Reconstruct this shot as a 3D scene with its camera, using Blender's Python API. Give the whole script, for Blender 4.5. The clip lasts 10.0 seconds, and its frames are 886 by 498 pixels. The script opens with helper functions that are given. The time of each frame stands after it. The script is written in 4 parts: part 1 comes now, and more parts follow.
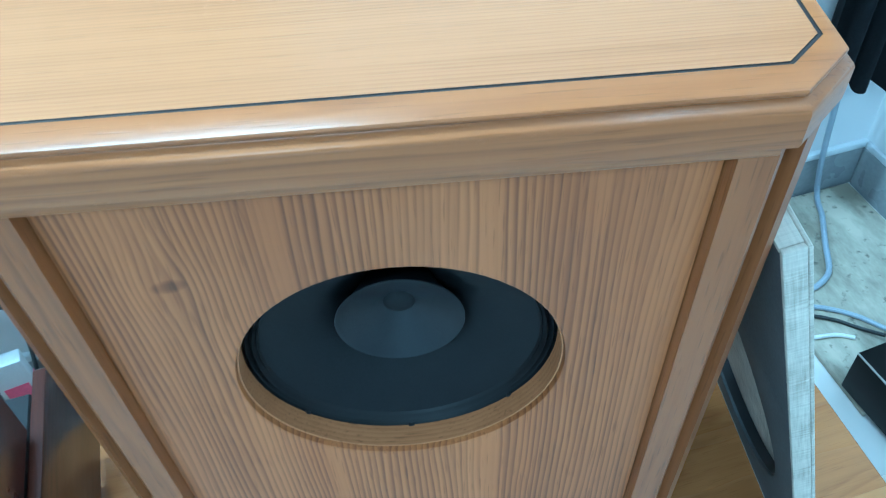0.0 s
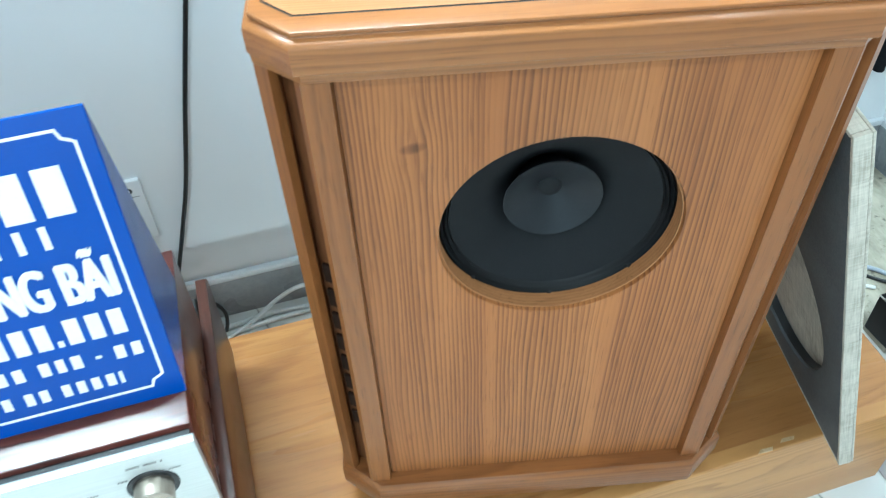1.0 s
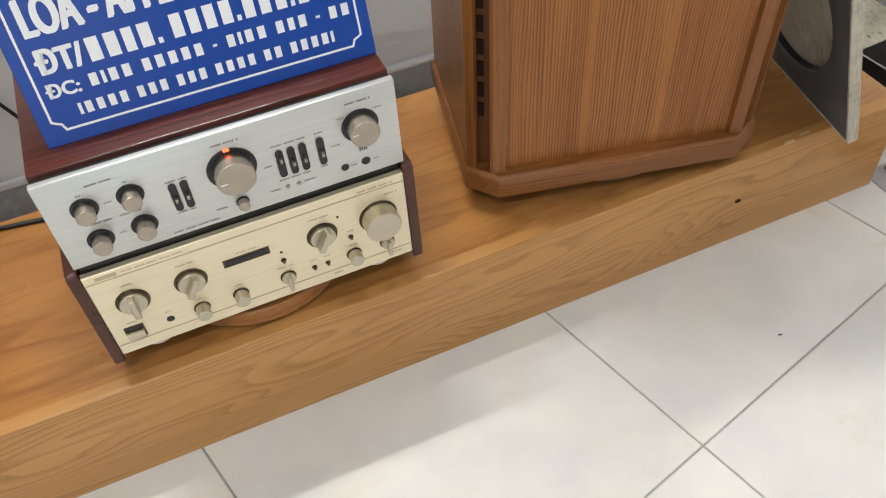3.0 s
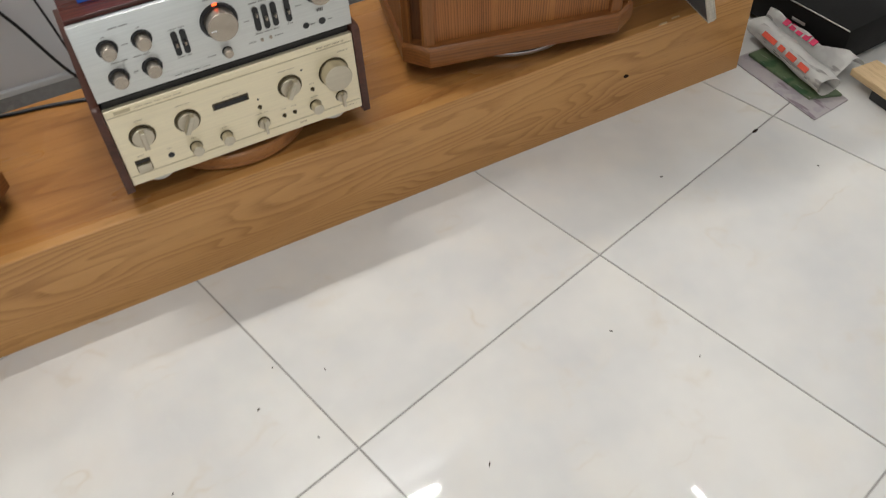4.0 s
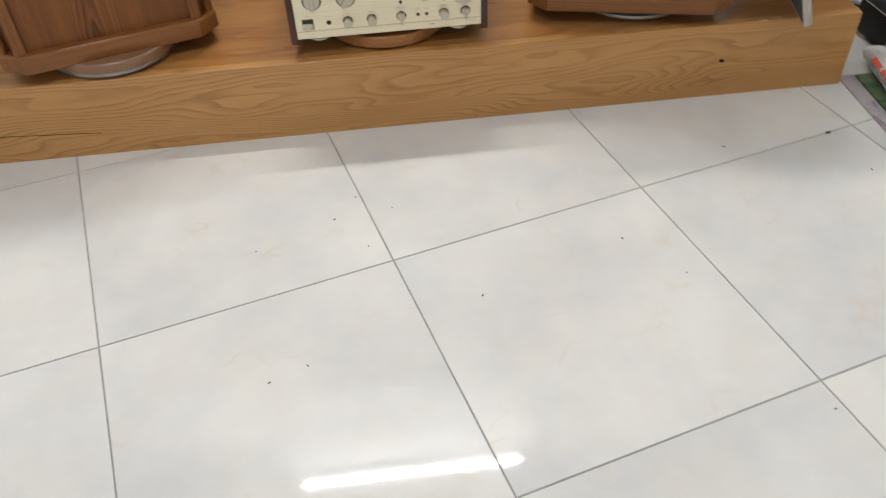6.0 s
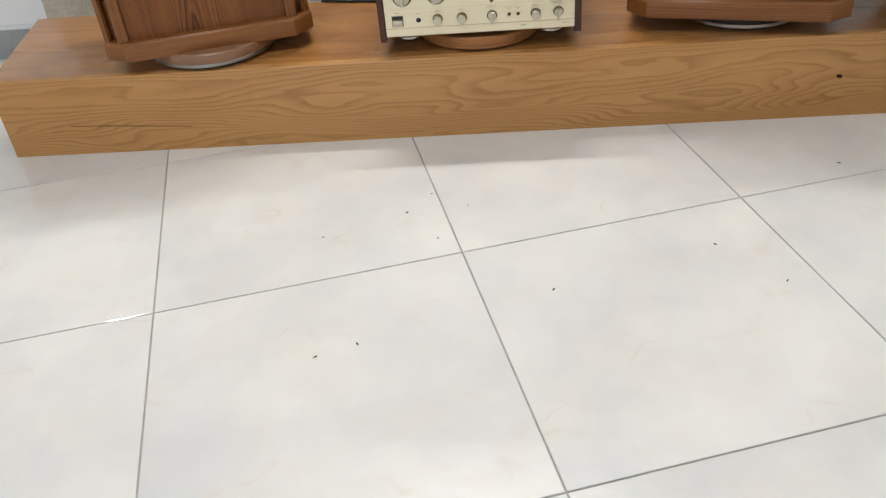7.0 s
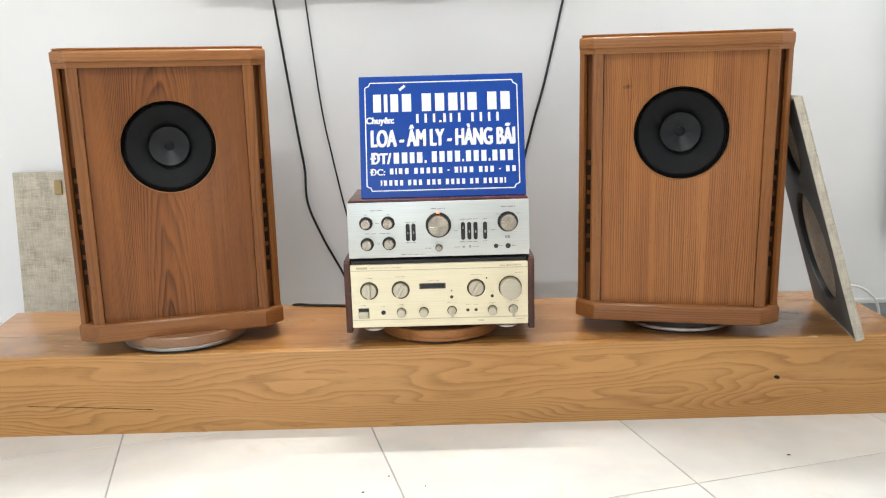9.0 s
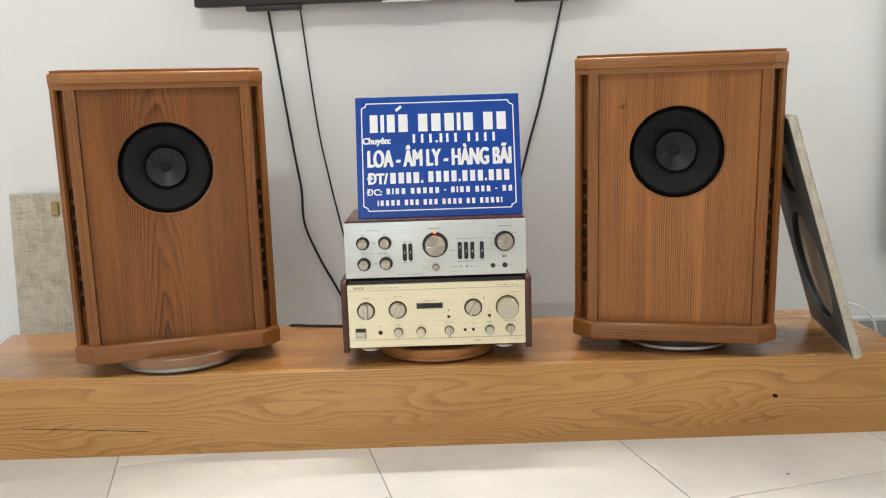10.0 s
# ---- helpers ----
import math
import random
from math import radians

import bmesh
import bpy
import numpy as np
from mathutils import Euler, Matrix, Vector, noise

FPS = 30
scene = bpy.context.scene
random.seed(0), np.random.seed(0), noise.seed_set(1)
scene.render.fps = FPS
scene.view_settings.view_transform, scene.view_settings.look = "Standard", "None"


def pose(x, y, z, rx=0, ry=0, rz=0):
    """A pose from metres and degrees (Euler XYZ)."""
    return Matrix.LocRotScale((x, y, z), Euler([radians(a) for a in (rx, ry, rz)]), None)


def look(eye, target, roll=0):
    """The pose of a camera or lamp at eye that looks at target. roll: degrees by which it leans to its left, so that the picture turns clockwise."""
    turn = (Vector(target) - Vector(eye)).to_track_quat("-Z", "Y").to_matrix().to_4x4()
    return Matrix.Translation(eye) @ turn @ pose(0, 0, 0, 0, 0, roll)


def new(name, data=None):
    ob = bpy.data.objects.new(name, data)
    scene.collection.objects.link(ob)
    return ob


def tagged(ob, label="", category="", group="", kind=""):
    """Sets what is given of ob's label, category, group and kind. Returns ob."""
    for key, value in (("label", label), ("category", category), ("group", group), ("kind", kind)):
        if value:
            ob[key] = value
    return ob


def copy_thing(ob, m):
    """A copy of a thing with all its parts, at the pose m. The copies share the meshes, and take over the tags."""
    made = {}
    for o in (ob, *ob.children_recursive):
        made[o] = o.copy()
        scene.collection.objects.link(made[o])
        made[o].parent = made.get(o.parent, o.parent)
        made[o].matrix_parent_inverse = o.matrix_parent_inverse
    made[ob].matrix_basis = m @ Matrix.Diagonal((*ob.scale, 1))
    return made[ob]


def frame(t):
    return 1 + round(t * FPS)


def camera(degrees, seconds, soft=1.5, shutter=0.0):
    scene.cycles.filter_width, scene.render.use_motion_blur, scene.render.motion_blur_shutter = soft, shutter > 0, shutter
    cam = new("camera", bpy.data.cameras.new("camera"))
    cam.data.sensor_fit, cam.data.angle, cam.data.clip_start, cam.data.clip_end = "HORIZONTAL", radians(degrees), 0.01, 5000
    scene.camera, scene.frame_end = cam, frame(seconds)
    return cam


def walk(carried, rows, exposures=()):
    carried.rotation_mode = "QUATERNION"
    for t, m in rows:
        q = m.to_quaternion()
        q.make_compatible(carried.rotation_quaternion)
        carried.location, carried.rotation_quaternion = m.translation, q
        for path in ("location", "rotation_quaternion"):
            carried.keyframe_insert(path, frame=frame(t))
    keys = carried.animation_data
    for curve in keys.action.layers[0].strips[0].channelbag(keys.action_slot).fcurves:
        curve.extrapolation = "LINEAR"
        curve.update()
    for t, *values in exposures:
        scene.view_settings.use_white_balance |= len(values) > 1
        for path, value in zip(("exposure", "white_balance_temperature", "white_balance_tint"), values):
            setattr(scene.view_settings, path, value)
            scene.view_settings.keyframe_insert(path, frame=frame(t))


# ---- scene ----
cam = camera(56.7, 10.0, 1.1, 0.25)
PATH = [
    (0, (0.713, -0.294, 1.168), (1.059, 1.040, -0.281), -3.7),
    (0.2, (0.712, -0.323, 1.174), (1.020, 1.026, -0.262), -4.0),
    (0.5, (0.653, -0.363, 1.190), (0.983, 0.993, -0.244), -3.8),
    (1, (0.524, -0.448, 1.223), (0.889, 0.909, -0.200), -2.9),
    (1.5, (0.438, -0.55, 1.228), (0.814, 0.808, -0.192), -2.9),
    (2, (0.354, -0.664, 1.184), (0.742, 0.665, -0.259), -2.3),
    (2.2, (0.317, -0.732, 1.163), (0.698, 0.604, -0.276), -2.6),
    (3.3, (0.09, -0.826, 1.15), (0.625, 0.431, -0.311), -5.6),
    (3.5, (0.06, -0.898, 1.158), (0.63, 0.352, -0.295), -5.5),
    (3.7, (0.044, -1.035, 1.176), (0.604, 0.211, -0.285), -5.4),
    (4, (-0.01, -1.177, 1.188), (0.561, 0.063, -0.274), -4.2),
    (4.2, (-0.030, -1.269, 1.165), (0.480, 0.024, -0.276), -4.6),
    (4.5, (0.019, -1.378, 1.169), (0.437, -0.069, -0.283), -4.5),
    (5, (0.097, -1.585, 1.181), (0.39, -0.224, -0.254), -4.4),
    (5.5, (0.137, -1.706, 1.205), (0.307, -0.324, -0.231), -4.6),
    (6, (0.121, -1.744, 1.194), (0.254, -0.29, -0.172), -2.5),
    (6.2, (0.175, -1.762, 1.150), (0.150, -0.262, -0.176), -4.0),
    (7.3, (0.207, -1.838, 0.886), (0.066, -0.109, -0.109), -5.0),
    (7.5, (0.21, -1.869, 0.843), (0.089, -0.052, 0.016), -5.5),
    (8, (0.189, -1.907, 0.827), (0.129, -0.019, 0.171), -4.7),
    (8.3, (0.191, -1.92, 0.835), (0.174, 0.005, 0.292), -3.1),
    (8.5, (0.187, -1.919, 0.821), (0.186, 0.028, 0.364), -2.5),
    (8.7, (0.18, -1.918, 0.825), (0.188, 0.039, 0.412), -1.8),
    (9, (0.193, -1.928, 0.823), (0.191, 0.035, 0.441), -1.6),
    (9.5, (0.197, -1.93, 0.825), (0.198, 0.038, 0.469), -1.8),
    (10, (0.193, -1.929, 0.821), (0.200, 0.043, 0.488), -1.8),
]
TONE = [(0.0, 1.1, 3700, -22), (0.5, 1.5, 4050, -18), (1.0, 1.38, 4950, -12), (1.5, 1.05, 6200, 1), (2.0, 0.9, 6450, 5), (3.5, 0.33, 6400, 8), (4.0, 0.14, 6400, 8), (4.5, -0.12, 6500, 8), (5.0, -0.28, 6400, 8), (5.5, 0.1, 6400, 8), (6.0, 0.24, 6300, 8), (7.5, 0.55, 6300, 7), (8.5, 0.97, 6250, 6), (9.1, 1.0, 6350, 6), (9.5, 0.73, 6450, 6), (10.0, 0.69, 6650, 6)]
walk(cam, [(t, look(eye, target, roll)) for t, eye, target, roll in PATH], TONE)

# ---- world and lights ----
world = bpy.data.worlds.new("world")
scene.world = world
world.use_nodes = True
wn = world.node_tree
sky = wn.nodes.new("ShaderNodeTexSky")
sky.sky_type = "NISHITA"
sky.sun_disc = False
sky.sun_elevation = radians(40)
sky.sun_rotation = radians(160)
wn.links.new(sky.outputs[0], wn.nodes["Background"].inputs[0])
wn.nodes["Background"].inputs[1].default_value = 0.08

X0, X1, Y0, Y1, ZC = -2.3, 1.845, -3.6, 0.69, 3.0     # the room


def area_lamp(name, m, w, h, watts, colour):
    d = bpy.data.lights.new(name, "AREA")
    d.shape, d.size, d.size_y, d.energy, d.color = "RECTANGLE", w, h, watts, colour
    ob = new(name, d)
    ob.matrix_world = m
    return ob


TUBE = (1.0, 0.97, 0.93)
area_lamp("wall_tube_light", look((0.128, 0.618, 2.60), (0.128, 0.36, 1.8)), 1.13, 0.022, 31, TUBE)
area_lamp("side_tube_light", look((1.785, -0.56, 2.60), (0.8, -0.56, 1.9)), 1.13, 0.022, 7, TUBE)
# overhead source is added, unseen; fills floor, bench and speaker fronts
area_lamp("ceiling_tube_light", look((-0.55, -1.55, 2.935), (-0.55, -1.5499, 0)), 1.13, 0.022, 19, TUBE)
# made-up soft source behind the camera, brightens whatever faces it
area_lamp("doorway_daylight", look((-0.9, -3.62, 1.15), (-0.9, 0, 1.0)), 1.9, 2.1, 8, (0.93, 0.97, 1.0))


# ---- node helpers ----
def material(name):
    m = bpy.data.materials.new(name)
    m.use_nodes = True
    return m, m.node_tree, m.node_tree.nodes["Principled BSDF"]


def node(t, kind, **sets):
    n = t.nodes.new(kind)
    for key, value in sets.items():
        if key == "operation":
            n.operation = value
        elif key == "blend":
            n.data_type, n.blend_type = "RGBA", value
    return n


def calc(t, op, a, b=None, c=None):
    n = t.nodes.new("ShaderNodeMath")
    n.operation = op
    for i, v in enumerate((a, b, c)):
        if v is None:
            continue
        if isinstance(v, (int, float)):
            n.inputs[i].default_value = v
        else:
            t.links.new(v, n.inputs[i])
    return n.outputs[0]


def mix(t, fac, a, b, blend="MIX"):
    n = t.nodes.new("ShaderNodeMix")
    n.data_type, n.blend_type = "RGBA", blend
    for i, v in ((0, fac), (6, a), (7, b)):
        if isinstance(v, (int, float)):
            n.inputs[i].default_value = v
        elif isinstance(v, tuple):
            n.inputs[i].default_value = (*v, 1) if len(v) == 3 else v
        else:
            t.links.new(v, n.inputs[i])
    return n.outputs[2]


def ramp(t, fac, low, high):
    n = t.nodes.new("ShaderNodeMapRange")
    n.clamp = True
    t.links.new(fac, n.inputs[0])
    n.inputs[1].default_value, n.inputs[2].default_value = low, high
    return n.outputs[0]


def grain_noise(t, vec, scale, detail=3.0, rough=0.55):
    n = t.nodes.new("ShaderNodeTexNoise")
    t.links.new(vec, n.inputs["Vector"])
    n.inputs["Scale"].default_value, n.inputs["Detail"].default_value, n.inputs["Roughness"].default_value = scale, detail, rough
    return n.outputs["Fac"]


def bump(t, p, height, strength, distance=0.001):
    b = t.nodes.new("ShaderNodeBump")
    b.inputs["Strength"].default_value, b.inputs["Distance"].default_value = strength, distance
    t.links.new(height, b.inputs["Height"])
    t.links.new(b.outputs[0], p.inputs["Normal"])


def local_axes(t, shift=True):
    """Object coordinates, moved by a random step for each object."""
    co = t.nodes.new("ShaderNodeTexCoord").outputs["Object"]
    if not shift:
        return co
    add = t.nodes.new("ShaderNodeVectorMath")
    add.operation = "ADD"
    rnd = t.nodes.new("ShaderNodeObjectInfo").outputs["Random"]
    com = t.nodes.new("ShaderNodeCombineXYZ")
    for i, k in enumerate((1.3, 2.1, 3.7)):
        t.links.new(calc(t, "MULTIPLY", rnd, k), com.inputs[i])
    t.links.new(co, add.inputs[0])
    t.links.new(com.outputs[0], add.inputs[1])
    return add.outputs[0]


def stretched(t, vec, sx, sy, sz):
    m = t.nodes.new("ShaderNodeMapping")
    m.inputs["Scale"].default_value = (sx, sy, sz)
    t.links.new(vec, m.inputs["Vector"])
    return m.outputs[0]


def wood(name, light, mid, dark, along="z", across="x", rings=90.0, arch=0.0, wobble=0.02, lines=0.6, strip=0.0, rough=0.38, coat=0.0, fibre=0.35, pores=0.5, rise=0.055, centre=0.0, pale=0.0, steady=0.2, knot=None):
    """Veneer or board: growth rings across the grain (arched where plain-sawn), broad tone bands, fibres and pores."""
    m, t, p = material(name)
    vec = local_axes(t)
    raw = local_axes(t, False)
    sep = t.nodes.new("ShaderNodeSeparateXYZ")
    t.links.new(vec, sep.inputs[0])
    sep0 = t.nodes.new("ShaderNodeSeparateXYZ")
    t.links.new(raw, sep0.inputs[0])
    axis = {"x": 0, "y": 1, "z": 2}
    a, g = sep0.outputs[axis[across]], sep.outputs[axis[along]]
    third = [k for k in "xyz" if k not in (along, across)][0]
    k = {along: 1.0, across: 7.0, third: 7.0}
    wob = grain_noise(t, stretched(t, vec, k["x"], k["y"], k["z"]), 1.6, 2.0)
    wob2 = grain_noise(t, stretched(t, vec, k["x"] * 0.8, k["y"] * 0.8, k["z"] * 0.8), 7.0, 2.0)
    if strip:
        a = calc(t, "PINGPONG", calc(t, "ADD", a, 10.0), strip)
    if centre:
        a = calc(t, "SUBTRACT", a, centre)
    if knot:
        kx, kz = knot
        dx = calc(t, "SUBTRACT", sep0.outputs[0], kx)
        dz = calc(t, "SUBTRACT", sep0.outputs[2], kz)
        near = calc(t, "ADD", calc(t, "POWER", calc(t, "MULTIPLY", calc(t, "ABSOLUTE", dx), 52.0), 2.0), calc(t, "POWER", calc(t, "MULTIPLY", calc(t, "ABSOLUTE", dz), 30.0), 2.0))
        bend = calc(t, "EXPONENT", calc(t, "MULTIPLY", near, -1.0))
        a = calc(t, "SUBTRACT", a, calc(t, "MULTIPLY", calc(t, "MULTIPLY", dx, bend), 0.5))
        spot = calc(t, "SUBTRACT", 1.0, ramp(t, calc(t, "ADD", calc(t, "POWER", calc(t, "MULTIPLY", calc(t, "ABSOLUTE", calc(t, "SUBTRACT", dx, calc(t, "MULTIPLY", dz, 0.5))), 110.0), 2.0), calc(t, "POWER", calc(t, "MULTIPLY", calc(t, "ABSOLUTE", dz), 190.0), 2.0)), 0.2, 1.6))
    a = calc(t, "ADD", a, calc(t, "MULTIPLY", calc(t, "SUBTRACT", wob, 0.5), wobble * 3))
    a = calc(t, "ADD", a, calc(t, "MULTIPLY", calc(t, "SUBTRACT", wob2, 0.5), wobble * 0.5))
    if arch:
        sq = calc(t, "MULTIPLY", calc(t, "MULTIPLY", a, a), arch)
        pos = calc(t, "ADD", sq, calc(t, "MULTIPLY", g, rise))
        pos = calc(t, "ADD", pos, calc(t, "MULTIPLY", wob, rise))
    else:
        pos = a
    ring = calc(t, "FRACT", calc(t, "MULTIPLY", pos, rings))
    ring = calc(t, "MULTIPLY", calc(t, "POWER", ring, 1.7), calc(t, "SUBTRACT", 1.0, ramp(t, ring, 0.80, 1.0)))
    ring = calc(t, "MULTIPLY", ring, 1.5)
    w = {along: 2.2, across: 95.0, third: 95.0}
    streak = grain_noise(t, stretched(t, vec, w["x"], w["y"], w["z"]), 1.0, 3.0)
    broad = grain_noise(t, stretched(t, vec, k["x"] * 0.5, k["y"] * 0.5, k["z"] * 0.5), 2.6, 3.0)
    f = {along: 6.0, across: 330.0, third: 330.0}
    fine = grain_noise(t, stretched(t, vec, f["x"], f["y"], f["z"]), 1.0, 2.0)
    q = {along: 26.0, across: 520.0, third: 520.0}
    pore = ramp(t, grain_noise(t, stretched(t, vec, q["x"], q["y"], q["z"]), 1.0, 1.0), 0.60, 0.72)
    gate = ramp(t, grain_noise(t, stretched(t, vec, k["x"] * 0.6, k["y"] * 0.6, k["z"] * 0.6), 3.3, 1.0), 0.38, 0.60)
    amount = calc(t, "MULTIPLY", ring, calc(t, "ADD", calc(t, "MULTIPLY", gate, lines * (1 - steady)), lines * steady))
    amount = calc(t, "ADD", amount, calc(t, "MULTIPLY", calc(t, "SUBTRACT", fine, 0.5), fibre * 1.6))
    amount = calc(t, "ADD", amount, calc(t, "MULTIPLY", calc(t, "SUBTRACT", streak, 0.47), 0.75))
    base = mix(t, ramp(t, broad, 0.32, 0.68), light, mid)
    if pale:
        edge = calc(t, "ABSOLUTE", calc(t, "SUBTRACT", calc(t, "ABSOLUTE", calc(t, "ADD", sep0.outputs[axis[across]], calc(t, "MULTIPLY", calc(t, "SUBTRACT", wob, 0.5), 0.02))), pale))
        clear = calc(t, "SUBTRACT", 1.0, ramp(t, edge, 0.004, 0.008))
        amount = calc(t, "MULTIPLY", amount, calc(t, "SUBTRACT", 1.0, calc(t, "MULTIPLY", clear, 0.85)))
    if knot:
        amount = calc(t, "ADD", amount, calc(t, "MULTIPLY", spot, 0.5))
    n = t.nodes.new("ShaderNodeClamp")
    t.links.new(amount, n.inputs[0])
    col = mix(t, n.outputs[0], base, dark)
    col = mix(t, calc(t, "MULTIPLY", pore, pores), col, tuple(c * 0.55 for c in dark))
    t.links.new(col, p.inputs["Base Color"])
    t.links.new(calc(t, "ADD", calc(t, "MULTIPLY", broad, 0.14), rough - 0.07), p.inputs["Roughness"])
    p.inputs["Coat Weight"].default_value = coat
    p.inputs["Specular IOR Level"].default_value = 0.3
    p.inputs["Coat Roughness"].default_value = 0.2
    bump(t, p, calc(t, "SUBTRACT", calc(t, "MULTIPLY", fine, 0.5), calc(t, "MULTIPLY", pore, 0.6)), 0.18, 0.0006)
    return m


def flame_board(name, light, mid, dark):
    """Plain-sawn board along x: straight rings near the upper edge, loops and islands of grain below."""
    m, t, p = material(name)
    raw = local_axes(t, False)
    sep = t.nodes.new("ShaderNodeSeparateXYZ")
    t.links.new(raw, sep.inputs[0])
    z = sep.outputs[2]
    hill = grain_noise(t, stretched(t, raw, 1.7, 0.6, 9.0), 1.0, 1.4, 0.45)
    small = grain_noise(t, stretched(t, raw, 9.0, 2.0, 38.0), 1.0, 2.0)
    low = calc(t, "SUBTRACT", 1.0, ramp(t, z, 0.06, 0.185))
    pos = calc(t, "MULTIPLY", hill, calc(t, "ADD", calc(t, "MULTIPLY", low, 0.40), 0.16))
    pos = calc(t, "ADD", pos, calc(t, "MULTIPLY", z, 2.5))
    pos = calc(t, "ADD", pos, calc(t, "MULTIPLY", small, 0.022))
    ring = calc(t, "FRACT", calc(t, "MULTIPLY", pos, 46.0))
    late = calc(t, "MULTIPLY", calc(t, "POWER", ring, 2.2), calc(t, "SUBTRACT", 1.0, ramp(t, ring, 0.86, 1.0)))
    fine = grain_noise(t, stretched(t, raw, 5.0, 60.0, 420.0), 1.0, 2.0)
    pore = ramp(t, grain_noise(t, stretched(t, raw, 22.0, 60.0, 520.0), 1.0, 1.0), 0.58, 0.70)
    broad = grain_noise(t, stretched(t, raw, 1.4, 1.0, 9.0), 1.3, 3.0)
    strength = calc(t, "ADD", calc(t, "MULTIPLY", grain_noise(t, stretched(t, raw, 1.7, 1.0, 6.0), 1.9, 2.0), 1.0), 0.12)
    amount = calc(t, "ADD", calc(t, "MULTIPLY", late, strength), calc(t, "MULTIPLY", calc(t, "SUBTRACT", fine, 0.5), 0.42))
    n = t.nodes.new("ShaderNodeClamp")
    t.links.new(amount, n.inputs[0])
    col = mix(t, n.outputs[0], mix(t, ramp(t, broad, 0.34, 0.66), light, mid), dark)
    col = mix(t, calc(t, "MULTIPLY", pore, calc(t, "ADD", calc(t, "MULTIPLY", late, 0.5), 0.08)), col, tuple(c * 0.6 for c in dark))
    t.links.new(col, p.inputs["Base Color"])
    t.links.new(calc(t, "ADD", calc(t, "MULTIPLY", broad, 0.14), 0.27), p.inputs["Roughness"])
    p.inputs["Specular IOR Level"].default_value = 0.3
    p.inputs["Coat Weight"].default_value = 0.3
    p.inputs["Coat Roughness"].default_value = 0.2
    bump(t, p, calc(t, "SUBTRACT", calc(t, "MULTIPLY", fine, 0.5), calc(t, "MULTIPLY", pore, 0.6)), 0.18, 0.0006)
    return m


def plain(name, colour, rough=0.5, metal=0.0, grain=0.12, scale=60.0, relief=0.0, spec=None):
    """A plain finish with light mottling at two scales."""
    m, t, p = material(name)
    vec = local_axes(t)
    small, large = grain_noise(t, vec, scale * 6, 2.0), grain_noise(t, vec, scale * 0.35, 3.0)
    s = calc(t, "ADD", calc(t, "MULTIPLY", small, 0.5), calc(t, "MULTIPLY", large, 0.5))
    col = mix(t, ramp(t, s, 0.35, 0.65), tuple(max(0.0, c * (1 - grain)) for c in colour), tuple(min(1.0, c * (1 + grain)) for c in colour))
    t.links.new(col, p.inputs["Base Color"])
    t.links.new(calc(t, "ADD", calc(t, "MULTIPLY", large, 0.16), rough - 0.08), p.inputs["Roughness"])
    p.inputs["Metallic"].default_value = metal
    if spec is not None:
        p.inputs["Specular IOR Level"].default_value = spec
    if relief:
        bump(t, p, small, relief, 0.0008)
    return m


def brushed(name, colour, rough, along="x", metal=1.0):
    """Metal or anodised plate brushed along one way."""
    m, t, p = material(name)
    vec = local_axes(t)
    k = {"x": 900.0, "y": 900.0, "z": 900.0}
    k[along] = 8.0
    fine = grain_noise(t, stretched(t, vec, k["x"], k["y"], k["z"]), 1.0, 2.0)
    large = grain_noise(t, vec, 9.0, 2.0)
    col = mix(t, ramp(t, fine, 0.3, 0.7), tuple(c * 0.93 for c in colour), tuple(min(1.0, c * 1.05) for c in colour))
    t.links.new(col, p.inputs["Base Color"])
    p.inputs["Metallic"].default_value = metal
    t.links.new(calc(t, "ADD", calc(t, "MULTIPLY", large, 0.12), rough - 0.06), p.inputs["Roughness"])
    bump(t, p, fine, 0.06, 0.0003)
    return m


def spun(name, colour, rough):
    """A turned knob face: circular brushing round the local y axis, seen as soft fans of light."""
    m, t, p = material(name)
    t.links.new(mix(t, grain_noise(t, local_axes(t), 400.0, 2.0), tuple(c * 0.9 for c in colour), colour), p.inputs["Base Color"])
    p.inputs["Metallic"].default_value = 1.0
    p.inputs["Roughness"].default_value = rough
    p.inputs["Anisotropic"].default_value = 0.9
    tan = t.nodes.new("ShaderNodeTangent")
    tan.direction_type, tan.axis = "RADIAL", "Y"
    t.links.new(tan.outputs[0], p.inputs["Tangent"])
    return m


def cloth(name, a, b, pitch=900.0):
    """Coarse woven grille cloth, threads crossing."""
    m, t, p = material(name)
    vec = local_axes(t, False)
    w1 = grain_noise(t, stretched(t, vec, pitch, 30.0, 30.0), 1.0, 2.0)
    w2 = grain_noise(t, stretched(t, vec, 30.0, 30.0, pitch), 1.0, 2.0)
    w3 = grain_noise(t, stretched(t, vec, 30.0, pitch, 30.0), 1.0, 2.0)
    w = calc(t, "ADD", calc(t, "ADD", calc(t, "MULTIPLY", w1, 0.34), calc(t, "MULTIPLY", w2, 0.33)), calc(t, "MULTIPLY", w3, 0.33))
    col = mix(t, ramp(t, w, 0.36, 0.64), a, b)
    col = mix(t, ramp(t, grain_noise(t, vec, 14.0, 3.0), 0.3, 0.9), col, tuple(c * 0.82 for c in a))
    t.links.new(col, p.inputs["Base Color"])
    p.inputs["Roughness"].default_value = 0.95
    bump(t, p, w, 0.7, 0.002)
    return m


